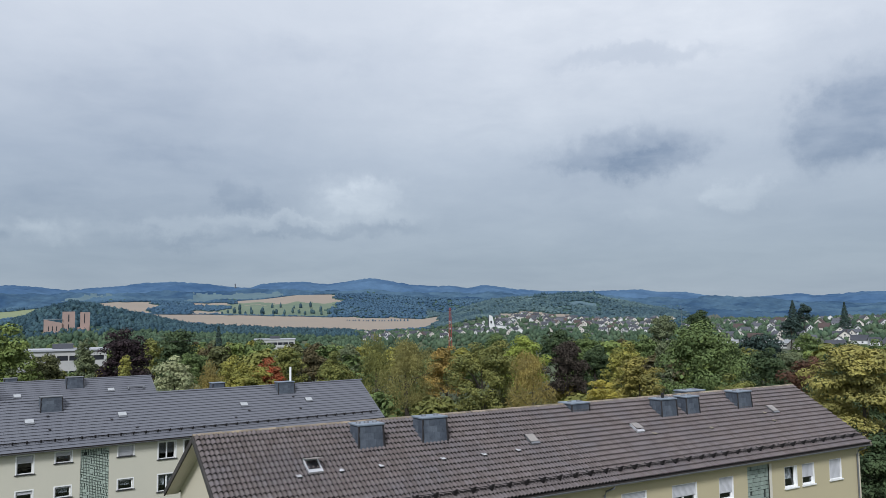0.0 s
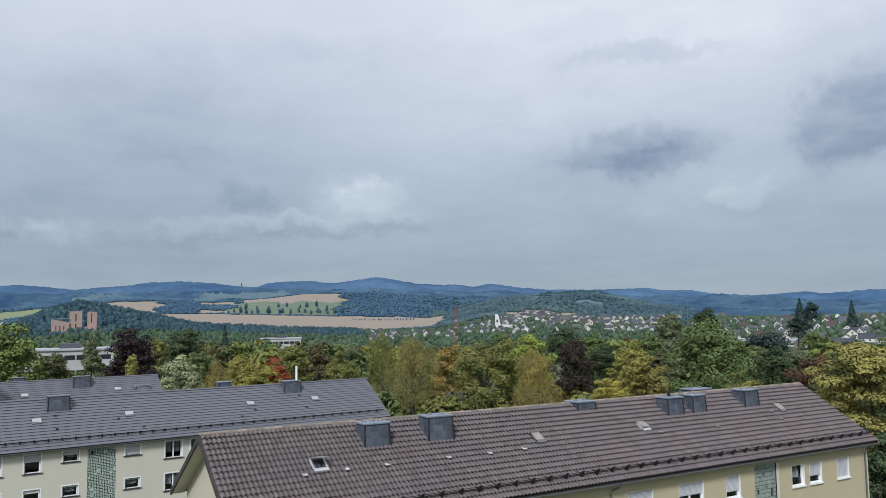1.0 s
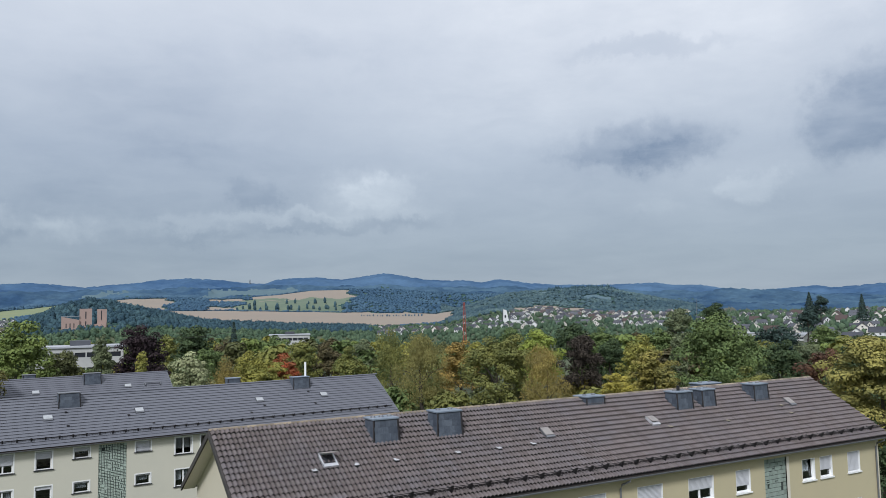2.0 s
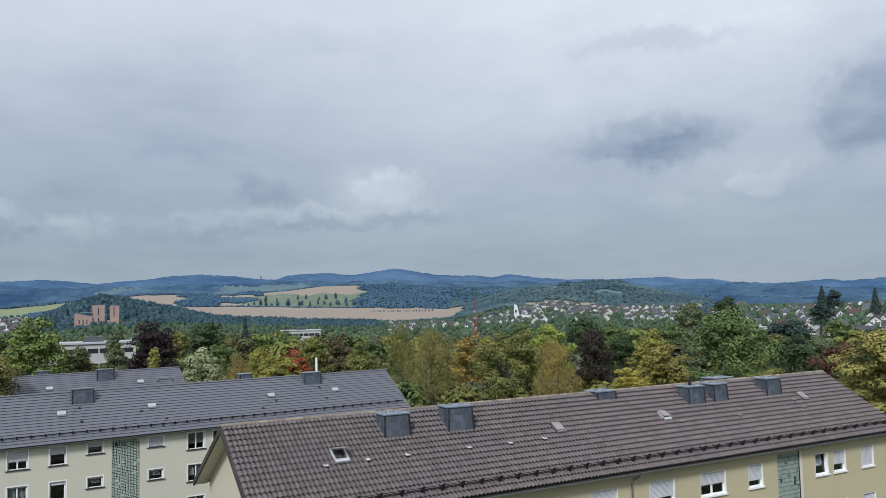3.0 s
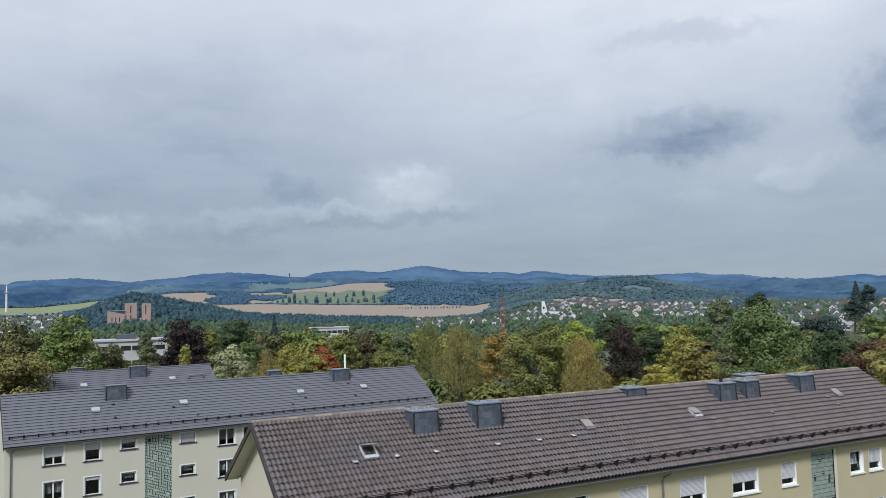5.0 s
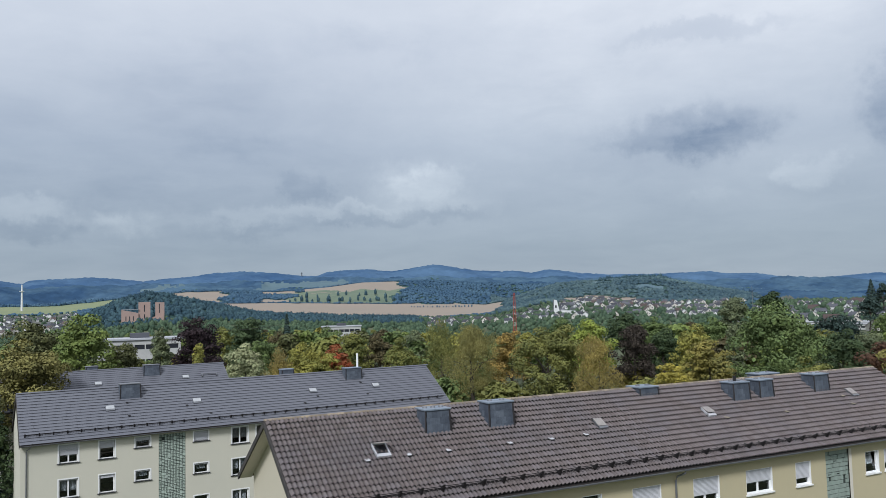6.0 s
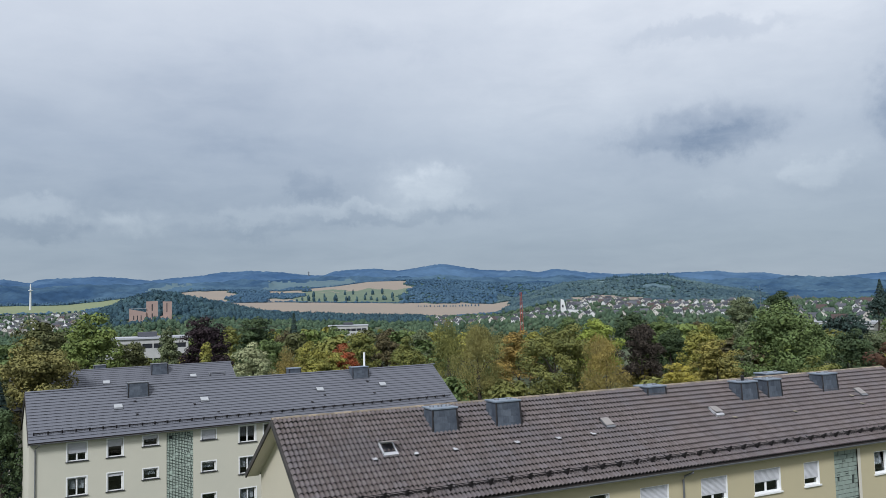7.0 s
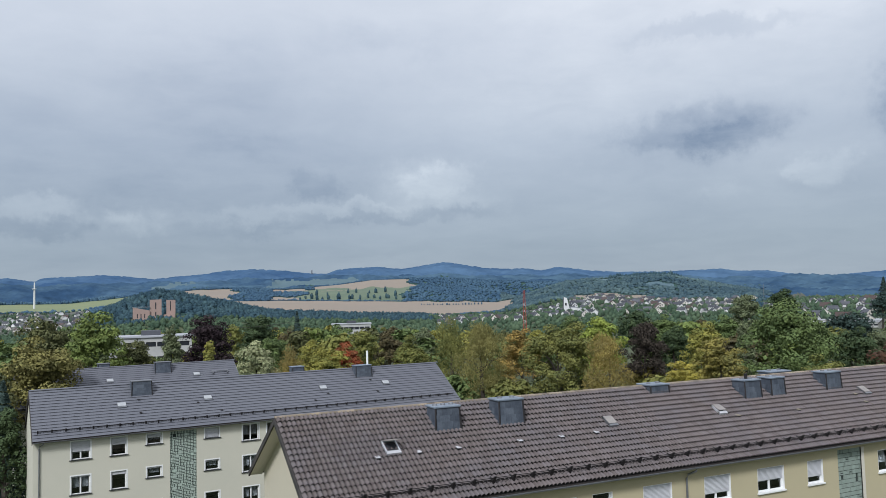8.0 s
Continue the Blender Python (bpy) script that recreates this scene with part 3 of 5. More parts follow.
def chimney(parent, x0, x1, y0, depth, top, base, cap=M_CAP, pots=2):
    """Slate-clad chimney, a little wider at its foot, under a sheet-metal cap."""
    bm = bmesh.new()
    low = [(x0 - 0.06, y0 - 0.14), (x1 + 0.04, y0 - 0.14), (x1 + 0.04, y0 + depth), (x0 - 0.06, y0 + depth)]
    high = [(x0 + 0.02, y0), (x1 - 0.02, y0), (x1 - 0.02, y0 + depth - 0.06), (x0 + 0.02, y0 + depth - 0.06)]
    hexa(bm, [(x, y, base) for x, y in low], [(x, y, top - 0.09) for x, y in high])
    body = part("chimney", bm, M_SLATE, parent, "slate-clad chimney with sheet-metal cap")
    # single slates on the front and the side that is seen
    bm = bmesh.new()
    rows = 6
    for k in range(rows):
        f0, f1 = k / rows, (k + 1) / rows
        z0, z1 = base + (top - 0.09 - base) * f0, base + (top - 0.09 - base) * f1
        ya = y0 - 0.14 * (1 - f0) - 0.012
        yb = y0 - 0.14 * (1 - f1) - 0.004
        cols = 5
        for c in range(cols):
            a = x0 - 0.05 + (x1 - x0 + 0.08) * (c + (0.5 if k % 2 else 0) * 0.9) / cols
            b = min(a + (x1 - x0 + 0.08) / cols - 0.008, x1 + 0.02)
            if b - a > 0.05:
                hexa(bm, [(a, ya, z0 - 0.02), (b, ya, z0 - 0.02), (b, ya + 0.03, z0 - 0.02), (a, ya + 0.03, z0 - 0.02)],
                     [(a, yb, z1), (b, yb, z1), (b, yb + 0.03, z1), (a, yb + 0.03, z1)])
        # the gable side of the shaft
        xa, xb = x0 - 0.06 * (1 - f0) + 0.02 * f0 - 0.012, x0 - 0.06 * (1 - f1) + 0.02 * f1 - 0.004
        for c in range(4):
            a = y0 - 0.08 + depth * (c + (0.45 if k % 2 else 0)) / 4
            b = min(a + depth / 4 - 0.008, y0 + depth - 0.08)
            if b - a > 0.05:
                hexa(bm, [(xa, a, z0 - 0.02), (xa + 0.03, a, z0 - 0.02), (xa + 0.03, b, z0 - 0.02), (xa, b, z0 - 0.02)],
                     [(xb, a, z1), (xb + 0.03, a, z1), (xb + 0.03, b, z1), (xb, b, z1)])
    tagged(part("slate_cladding", bm, M_SLATE, body), kind="stuff")
    bm = bmesh.new()
    block(bm, x0 - 0.05, x1 + 0.05, y0 - 0.06, y0 + depth + 0.02, top - 0.08, top)
    bmesh.ops.bevel(bm, geom=bm.edges[:], offset=0.015, segments=1, affect="EDGES")
    part("cap", bm, cap, body, "pale blue sheet-metal cap")
    for k in range(pots):
        a = x0 + (x1 - x0) * (k + 0.5) / pots
        bm = bmesh.new()
        tube(bm, [(a, y0 + depth / 2, top), (a, y0 + depth / 2, top + 0.07)], [0.13, 0.11], 8)
        part("flue_pot", bm, M_ZINC, body)
    for x, t in ((x0 - 0.06, x0 + 0.02), (x1 + 0.04, x1 - 0.02)):
        bm = bmesh.new()
        tube(bm, [(x, y0 - 0.15, base), (t, y0 - 0.01, top - 0.09)], [0.05, 0.045], 5)
        part("edge_strip", bm, M_IRON, body)
    return body


def roof_hatch(parent, m, x, y, w, h, lid=0.0, pane=M_LIGHT_PANE):
    """Small roof hatch: frame and pane, the pane propped open by an angle."""
    bm = bmesh.new()
    for a, b, c, d in ((x, x + 0.06, -y - h, -y), (x + w - 0.06, x + w, -y - h, -y), (x, x + w, -y - 0.07, -y), (x, x + w, -y - h - 0.12, -y - h + 0.06)):
        slab(bm, m, a, b, c, d, 0.03, 0.15)
    hatch = part("roof_hatch", bm, M_ZINC if not lid else M_SHUTTER, parent, "open white roof hatch" if lid else "small closed roof hatch")
    bm = bmesh.new()
    vs = block(bm, 0.02, w - 0.02, -h + 0.03, -0.02, 0.0, 0.025)
    tilt = m @ Matrix.Translation((x, -y, 0.15)) @ Matrix.Rotation(radians(lid), 4, "X").inverted()
    for v in vs:
        v.co = tilt @ v.co
    part("pane", bm, pane if not lid else M_LIGHT_PANE, hatch)
    if lid:
        # near-black slab painted in for the shade inside the open hatch
        bm = bmesh.new()
        slab(bm, m, x + 0.06, x + w - 0.06, -y - h + 0.05, -y - 0.06, 0.05, 0.08)
        part("opening", bm, M_DARK, hatch)


def roof_vent(parent, m, x, y, material):
    bm = bmesh.new()
    for v, dz in zip(block(bm, x - 0.1, x + 0.1, -y - 0.16, -y + 0.1, 0.03, 0.06), (0.1, 0.1, 0, 0) * 2):
        v.co.z += dz
        v.co = m @ v.co
    vent = part("roof_vent", bm, material, parent, "small vent tile")
    if material is not M_IRON:
        # near-black plate imitates the shaded mouth under the hood
        bm = bmesh.new()
        slab(bm, m, x - 0.085, x + 0.085, -y - 0.168, -y - 0.155, 0.06, 0.125)
        part("opening", bm, M_DARK, vent)


def snow_guard(parent, m, x0, x1, y, step, material, lattice):
    """Snow guard: brackets and rails along the eaves."""
    bm = bmesh.new()
    for h in ((0.16, 0.24, 0.32) if lattice else (0.12, 0.22)):
        slab(bm, m, x0, x1, -y - 0.04, -y - 0.024, h, h + 0.028)
    if lattice:
        x = x0
        while x < x1:
            slab(bm, m, x, x + 0.012, -y - 0.038, -y - 0.022, 0.1, 0.28)
            x += step / 5
    guard = part("snow_guard", bm, material, parent, "iron snow guard along the eaves")
    bm = bmesh.new()
    hexa(bm, [(-0.045, -0.05, 0.03), (0.045, -0.05, 0.03), (0.045, 0.2, 0.03), (-0.045, 0.2, 0.03)], [(-0.045, -0.05, 0.4), (0.045, -0.05, 0.4), (0.045, -0.01, 0.4), (-0.045, -0.01, 0.4)])
    hexa(bm, [(-0.03, -0.05, 0.05), (0.03, -0.05, 0.05), (0.03, 0.34, 0.05), (-0.03, 0.34, 0.05)], [(-0.03, -0.05, 0.085), (0.03, -0.05, 0.085), (0.03, 0.34, 0.085), (-0.03, 0.34, 0.085)])
    me = bpy.data.meshes.new("bracket")
    bm.to_mesh(me)
    bm.free()
    me.materials.append(material)
    for k in range(int((x1 - x0) / step) + 1):
        shared("bracket", me, guard, m @ Matrix.Translation((x0 + k * step, -y, 0)))


def ridge_tiles(parent, u0, u1, y, z, step, material, size=0.14):
    """Half-round caps along the ridge, each a piece."""
    bm = bmesh.new()
    n = 6
    rings = []
    for x, k in ((0.0, 0.92), (step * 1.06, 1.0)):
        rings.append([bm.verts.new((x, -size * k * math.cos(math.pi * i / n), size * k * 0.62 * math.sin(math.pi * i / n) - 0.03)) for i in range(n + 1)])
    for i in range(n):
        bm.faces.new((rings[0][i], rings[1][i], rings[1][i + 1], rings[0][i + 1]))
    for ring, back in ((rings[0], False), (rings[1], True)):
        bm.faces.new(ring if back else ring[::-1])
    me = bpy.data.meshes.new("ridge_tile")
    bm.to_mesh(me)
    bm.free()
    me.materials.append(material)
    x, k = u0, 0
    while x < u1 - step * 0.5:
        shared("ridge_tile", me, parent, pose(x, y, z + 0.05 + 0.004 * (k % 3)))
        x += step
        k += 1


def gutter(parent, u0, u1, y, z):
    bm = bmesh.new()
    n = 6
    r = 0.075
    prof = [(y - r * math.cos(math.pi * i / n), z - r * math.sin(math.pi * i / n)) for i in range(n + 1)]
    prof += [(y + (r - 0.012) * math.cos(math.pi * i / n), z - (r - 0.012) * math.sin(math.pi * i / n)) for i in range(n + 1)]
    rings = [[bm.verts.new((u, a, b)) for a, b in prof] for u in (u0, u1)]
    k = len(prof)
    for i in range(k):
        bm.faces.new((rings[0][i], rings[0][(i + 1) % k], rings[1][(i + 1) % k], rings[1][i]))
    bm.faces.new(rings[0][::-1])
    bm.faces.new(rings[1])
    return part("gutter", bm, M_ZINC, parent, "zinc rain gutter")


def downpipe(parent, u, y_gutter, y_wall, z_top, z_low):
    bm = bmesh.new()
    tube(bm, [(u + 0.25, y_gutter, z_top - 0.05), (u + 0.25, y_gutter + 0.02, z_top - 0.22), (u + 0.05, y_wall - 0.14, z_top - 0.42), (u, y_wall - 0.08, z_top - 0.62), (u, y_wall - 0.08, z_low)], [0.05] * 5, 8)
    return part("downpipe", bm, M_ZINC, parent, "zinc downpipe")


def gable_walls(parent, u0, u1, yr, zr, hw, drop, wall_hw, base, material):
    """End walls under the gables, each 0.3 thick."""
    peak = zr - 0.16
    eave = peak - drop * wall_hw / hw
    for u, d in ((u0, 0.3), (u1 - 0.3, 0.3)):
        bm = bmesh.new()
        prof = [(yr - wall_hw, base), (yr + wall_hw, base), (yr + wall_hw, eave), (yr, peak), (yr - wall_hw, eave)]
        a = [bm.verts.new((u, y, z)) for y, z in prof]
        b = [bm.verts.new((u + d, y, z)) for y, z in prof]
        bm.faces.new(a[::-1])
        bm.faces.new(b)
        for i in range(5):
            bm.faces.new((a[i], a[(i + 1) % 5], b[(i + 1) % 5], b[i]))
        part("gable_wall", bm, material, parent)
    return eave


def verge(parent, u, yr, zr, hw, drop, width, thick, material, label="", lift=0.0):
    """Board or tile edging down both slopes of a gable end."""
    for s, front in ((-1, True), (1, False)):
        bm = bmesh.new()
        lo, hi = zr - thick, zr + lift
        pts = [(u, yr), (u + width, yr), (u + width, yr + s * (hw + 0.03)), (u, yr + s * (hw + 0.03))]
        dz = [0, 0, -drop * (hw + 0.03) / hw, -drop * (hw + 0.03) / hw]
        order = (0, 3, 2, 1) if s < 0 else (0, 1, 2, 3)
        hexa(bm, [(*pts[i], lo + dz[i]) for i in order], [(*pts[i], hi + dz[i]) for i in order])
        part("verge_board", bm, material, parent, label)


def block_screen(parent, u0, u1, z0, z1, y, light, gap, cell, seed, open_share):
    """Stair-well screen of small concrete blocks laid in upright and lying pairs over dark gaps."""
    rng = random.Random(seed)
    screen = box_part("stair_screen", u0, u1, y + 0.12, y + 0.2, z0, z1, gap, parent, "patterned concrete block stair screen")
    bm = bmesh.new()
    n, m = max(1, round((u1 - u0) / cell)), max(1, round((z1 - z0) / cell))
    cu, cz = (u1 - u0) / n, (z1 - z0) / m
    for i in range(n):
        for j in range(m):
            if rng.random() < 0.012:
                continue
            a, c = u0 + i * cu, z0 + j * cz
            g = cell * 0.09
            if rng.random() < open_share:
                if rng.random() < 0.5:
                    block(bm, a + g, a + cu * 0.37, y + 0.05, y + 0.13, c + g, c + cz - g)
                    block(bm, a + cu * 0.63, a + cu - g, y + 0.05, y + 0.13, c + g, c + cz - g)
                else:
                    block(bm, a + g, a + cu - g, y + 0.05, y + 0.13, c + g, c + cz * 0.37)
                    block(bm, a + g, a + cu - g, y + 0.05, y + 0.13, c + cz * 0.63, c + cz - g)
            else:
                block(bm, a + g * 0.3, a + cu - g * 0.3, y + 0.05 + rng.uniform(-0.015, 0.015), y + 0.13, c + g, c + cz - g * 0.3)
    tagged(part("block_facing", bm, light, screen), kind="stuff")


def near_block():
    """Three-storey yellow block with a brown pan-tile roof, its long side towards the eye."""
    ob = new("apartment_building")
    tagged(ob, "yellow rendered three-storey apartment building with brown tiled roof", "building", "apartment buildings")
    yr, zr, hw, drop, u0, u1 = 34.891, 12.09, 5.324, 3.165, 8.40, 48.32
    wall, w0, w1 = 4.865, 9.0, 47.85
    front, eave = yr - wall, 9.05
    cols = [(9.8, 11.2, .5, 2, 0), (13.1, 14.3, .3, 2, 1), (16.9, 18.1, .6, 2, 0), (19.3, 20.6, .85, 2, 0), (21.45, 22.55, 0, 1, 0), (24.3, 26.0, .97, 2, 0), (28.0, 29.7, .72, 2, 0),
            (31.5, 33.35, .55, 2, 1), (35.05, 36.2, .72, 1, 0), (40.55, 41.7, 0, 1, 1), (42.15, 43.3, .66, 1, 0), (44.75, 45.95, .93, 1, 0)]
    rng = random.Random(3)
    holes, wins = [], []
    for k in range(3):
        for a, b, sh, n, cur in cols:
            z0, z1 = 7.02 - 2.75 * k, 8.22 - 2.75 * k
            holes.append((a, b, z0, z1))
            wins.append((a, b, z0, z1, sh if k == 0 else rng.choice((0, .3, .6, .8)), n, cur, k))
    screen = (37.36, 39.2, 1.0, 8.54)
    holes.append(screen)
    pierced_wall("front_wall", w0 + 0.3, w1 - 0.3, 0.0, eave, front, front + 0.3, holes, M_CREAM, ob)
    pierced_wall("rear_wall", w0 + 0.3, w1 - 0.3, 0.0, eave, yr + wall - 0.3, yr + wall, [], M_CREAM2, ob)
    gable_walls(ob, w0, w1, yr, zr, hw, drop, wall, 0.0, M_CREAM2)
    for a, b, z0, z1, sh, n, cur, k in wins:
        add_window(ob, a, b, z0, z1, front, sh, n, M_SILL_WHITE, bool(cur), tilted=(40 < a < 41 and k == 0), reveal=1)
    block_screen(ob, *screen, front, M_BLOCK_GREY, M_BLOCK_DARK, 0.23, 4, 0.10)
    bm = bmesh.new()
    block(bm, 39.2, 39.42, front - 0.02, front + 0.12, 1.0, 8.54)
    part("screen_frame", bm, M_SOFFIT, ob)
    # floors coloured near-black so that the rooms look unlit
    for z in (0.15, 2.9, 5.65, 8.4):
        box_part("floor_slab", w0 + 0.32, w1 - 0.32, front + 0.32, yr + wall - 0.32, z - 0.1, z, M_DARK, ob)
    roof = roof_shell(ob, u0, u1, yr, zr, hw, drop, M_UNDER)
    m, L = slope_frame(u0, yr, zr, hw, drop)
    # fittings stand on the crests of the pan tiles
    crest = m @ Matrix.Translation((0, 0, 0.1))
    box_part("soffit", u0 + 0.02, u1 - 0.02, yr - hw + 0.02, front - 0.004, eave - 0.17, eave - 0.14, M_SOFFIT, ob)
    for c in [(15.28, 16.52, 33.2, 1.0, 12.25), (18.55, 19.87, 33.15, 1.0, 12.33), (28.45, 29.72, 34.2, 1.1, 12.27), (34.2, 35.42, 33.2, 0.95, 12.22),
              (36.28, 37.34, 33.25, 0.95, 12.23), (40.82, 42.08, 33.3, 0.95, 12.26), (38.75, 40.45, 35.5, 1.0, 12.26)]:
        chimney(roof, *c, 10.4, pots=3 if c[0] < 16 else 2)
    bm = bmesh.new()
    tube(bm, [(34.85, 33.7, 12.2), (34.85, 33.7, 12.5)], [0.09, 0.09], 8)
    part("flue_pipe", bm, M_IRON, roof)
    roof_hatch(roof, crest, 12.45 - u0, 2.38, 0.66, 0.75, lid=38)
    roof_hatch(roof, crest, 24.2 - u0, 2.30, 0.52, 0.62)
    roof_hatch(roof, crest, 31.35 - u0, 2.30, 0.52, 0.62, lid=7)
    roof_hatch(roof, crest, 43.15 - u0, 1.98, 0.52, 0.62)
    for x, s in ((12.0, .53), (13.9, .522), (15.8, .523), (18.96, .523), (21.2, .53), (23.2, .527), (32.4, .52), (36.8, .533), (42.35, .407), (42.35, .531)):
        roof_vent(roof, crest, x - u0, s * L, M_SHUTTER if x < 24 else M_VERGE)
    snow_guard(roof, crest, 0.35, u1 - u0 - 0.3, 0.905 * L, 0.96, M_IRON, True)
    gutter(roof, u0 + 0.02, u1 + 0.03, yr - hw - 0.06, zr - drop - 0.05)
    downpipe(ob, 26.85, yr - hw - 0.06, front, zr - drop, 0.1)
    downpipe(ob, 47.5, yr - hw - 0.06, front, zr - drop, 0.1)
    verge(roof, u0 - 0.07, yr, zr, hw, drop, 0.07, 0.22, M_BOARD, "dark verge board", 0.04)
    verge(roof, u1, yr, zr, hw, drop, 0.09, 0.16, M_VERGE, "pale verge edging", 0.06)
    for s in (-1, 1):
        bm = bmesh.new()
        q = [(u0, yr), (w0, yr), (w0, yr + s * hw), (u0, yr + s * hw)]
        dz = [0, 0, -drop, -drop]
        order = (0, 3, 2, 1) if s < 0 else (0, 1, 2, 3)
        hexa(bm, [(*q[i], zr - 0.19 + dz[i]) for i in order], [(*q[i], zr - 0.145 + dz[i]) for i in order])
        part("verge_soffit", bm, M_SOFFIT, roof)
    ridge_tiles(roof, u0 - 0.03, u1 + 0.05, yr, zr + 0.03, 0.40, M_RIDGE)
    return roof, m, L, (u0, u1, yr, zr, hw, drop)


def far_block(name_label, x, y, turn, length, base, zr, hw, drop, details):
    """Pale green three-storey block with a grey tiled roof; u runs from -length to 0."""
    ob = new("apartment_building")
    ob.matrix_world = pose(x, y, 0, 0, 0, turn)
    tagged(ob, name_label, "building", "apartment buildings")
    u0, u1, wall = -length, 0.0, hw - 0.45
    w0, w1 = u0 + 0.08, u1 - 0.35
    front, eave = -wall, zr - drop + 0.12
    top = zr - 3.85
    holes, wins = [], []
    rng = random.Random(11)
    screens = []
    for bay in range(3):
        d = bay * 13.15
        for a, b, h, n in ((-36.55, -35.13, 1.45, 2), (-33.55, -32.37, 1.45, 1), (-30.76, -29.57, 0.86, 1), (-25.93, -24.71, 0.86, 1), (-22.62, -21.16, 1.45, 2)):
            if bay == 2 and a > -24 or bay and a < -36:
                continue
            if b + d > w1 - 0.6 or a + d < w0 + 0.6:
                continue
            for k in range(3):
                z1 = top - 2.75 * k
                holes.append((a + d, b + d, z1 - h, z1))
                first = {(-36.55, 0): .58, (-33.55, 0): .42, (-30.76, 0): .38, (-25.93, 0): .95, (-33.55, 1): .2, (-30.76, 1): .16, (-25.93, 1): .16, (-36.55, 1): .08}.get((a, k), 0) if bay == 0 else rng.choice((0, 0, .4))
                wins.append((a + d, b + d, z1 - h, z1, first, n, (n == 2 and k < 2) or (a == -22.62) or (h < 1 and k < 2)))
        s = (-28.88 + d, -26.65 + d, top - 7.4, top + 0.02)
        if s[0] < w0 + 0.6:
            continue
        holes.append(s)
        screens.append(s)
    pierced_wall("front_wall", w0 + 0.3, w1 - 0.3, base, eave, front, front + 0.3, holes, M_PALE, ob)
    pierced_wall("rear_wall", w0 + 0.3, w1 - 0.3, base, eave, wall - 0.3, wall, [], M_PALE, ob)
    gable_walls(ob, w0, w1, 0, zr, hw, drop, wall, base, M_PALE)
    for a, b, z0, z1, sh, n, cur in wins:
        add_window(ob, a, b, z0, z1, front, sh, n, M_SILL_DARK, bool(cur), surround=0.09)
    for k, s in enumerate(screens):
        block_screen(ob, *s, front, M_BLOCK_LIGHT, M_BLOCK_DARK, 0.25, 20 + k, 0.93)
    # near-black floors stand in for the shade of the rooms
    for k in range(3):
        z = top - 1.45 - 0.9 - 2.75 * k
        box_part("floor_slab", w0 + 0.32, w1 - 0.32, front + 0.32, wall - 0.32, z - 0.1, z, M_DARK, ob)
    roof = roof_shell(ob, u0, u1, 0, zr, hw, drop, M_UNDER)
    m, L = slope_frame(u0, 0, zr, hw, drop)
    gutter(roof, u0, u1 + 0.03, -hw - 0.06, zr - drop - 0.05)
    downpipe(ob, w0 + 0.42, -hw - 0.06, front, zr - drop, base + 0.1)
    verge(roof, u0 - 0.05, 0, zr, hw, drop, 0.05, 0.22, M_BOARD, "dark verge board", 0.05)
    verge(roof, u1, 0, zr, hw, drop, 0.05, 0.22, M_ZINC, "grey verge edging", 0.05)
    details(roof, m, L, u0)
    snow_guard(roof, m, 0.4, length - 0.5, 0.862 * L, 1.02, M_IRON, True)
    return roof, m, L, (u0, u1, 0, zr, hw, drop)


def details_middle(roof, m, L, u0):
    chimney(roof, -31.4, -29.75, -1.28, 1.0, 10.79, 9.2, M_ZINC, 0)
    chimney(roof, -9.93, -8.2, -1.1, 1.0, 10.81, 9.2, M_CAP, 0)
    chimney(roof, -15.8, -14.6, 1.2, 1.0, 10.93, 9.2, M_CAP, 0)
    bm = bmesh.new()
    tube(bm, [(-8.4, -0.6, 10.8), (-8.4, -0.6, 12.2)], [0.11, 0.11], 8)
    part("flue_pipe", bm, M_WHITE, roof, "tall pale flue pipe")
    for u, s in ((-32.75, .40), (-25.45, .395), (-14.3, .38), (-7.5, .38)):
        roof_hatch(roof, m, u - u0, s * L, 0.72, 0.5, pane=M_HATCH_PANE)
    for u, s in ((-30.95, .349), (-31.0, .624), (-26.06, .514), (-24.22, .715), (-15.27, .691), (-13.72, .56), (-8.59, .318), (-8.5, .609)):
        roof_vent(roof, m, u - u0, s * L, M_IRON)


def details_back(roof, m, L, u0):
    chimney(roof, -9.7, -7.9, -1.3, 1.0, 10.75, 9.0, M_ZINC, 0)
    chimney(roof, -15.7, -14.4, 1.2, 1.0, 10.8, 9.0, M_ZINC, 0)
    for u, s in ((-5.4, .33), (-15.2, .36)):
        roof_hatch(roof, m, u - u0, s * L, 0.75, 0.5, pane=M_HATCH_PANE)
    bm = bmesh.new()
    slab(bm, m, -3.2 - u0, -1.2 - u0, -0.36 * L, -0.34 * L, 0.25, 0.32)
    slab(bm, m, -3.15 - u0, -3.05 - u0, -0.42 * L, -0.35 * L, 0.03, 0.3)
    slab(bm, m, -1.4 - u0, -1.3 - u0, -0.42 * L, -0.35 * L, 0.03, 0.3)
    part("roof_step", bm, M_ZINC, roof, "pale metal roof step")


NEAR = near_block()
MIDDLE = far_block("pale green rendered apartment building with grey tiled roof", 36.70, 79.448, 5.049, 39.36, -3.2, 10.40, 5.073, 3.536, details_middle)
BACK = far_block("pale rendered apartment building behind, under a grey roof", 19.55, 103.3, 5.0, 24.5, -4.0, 10.34, 5.073, 3.536, details_back)

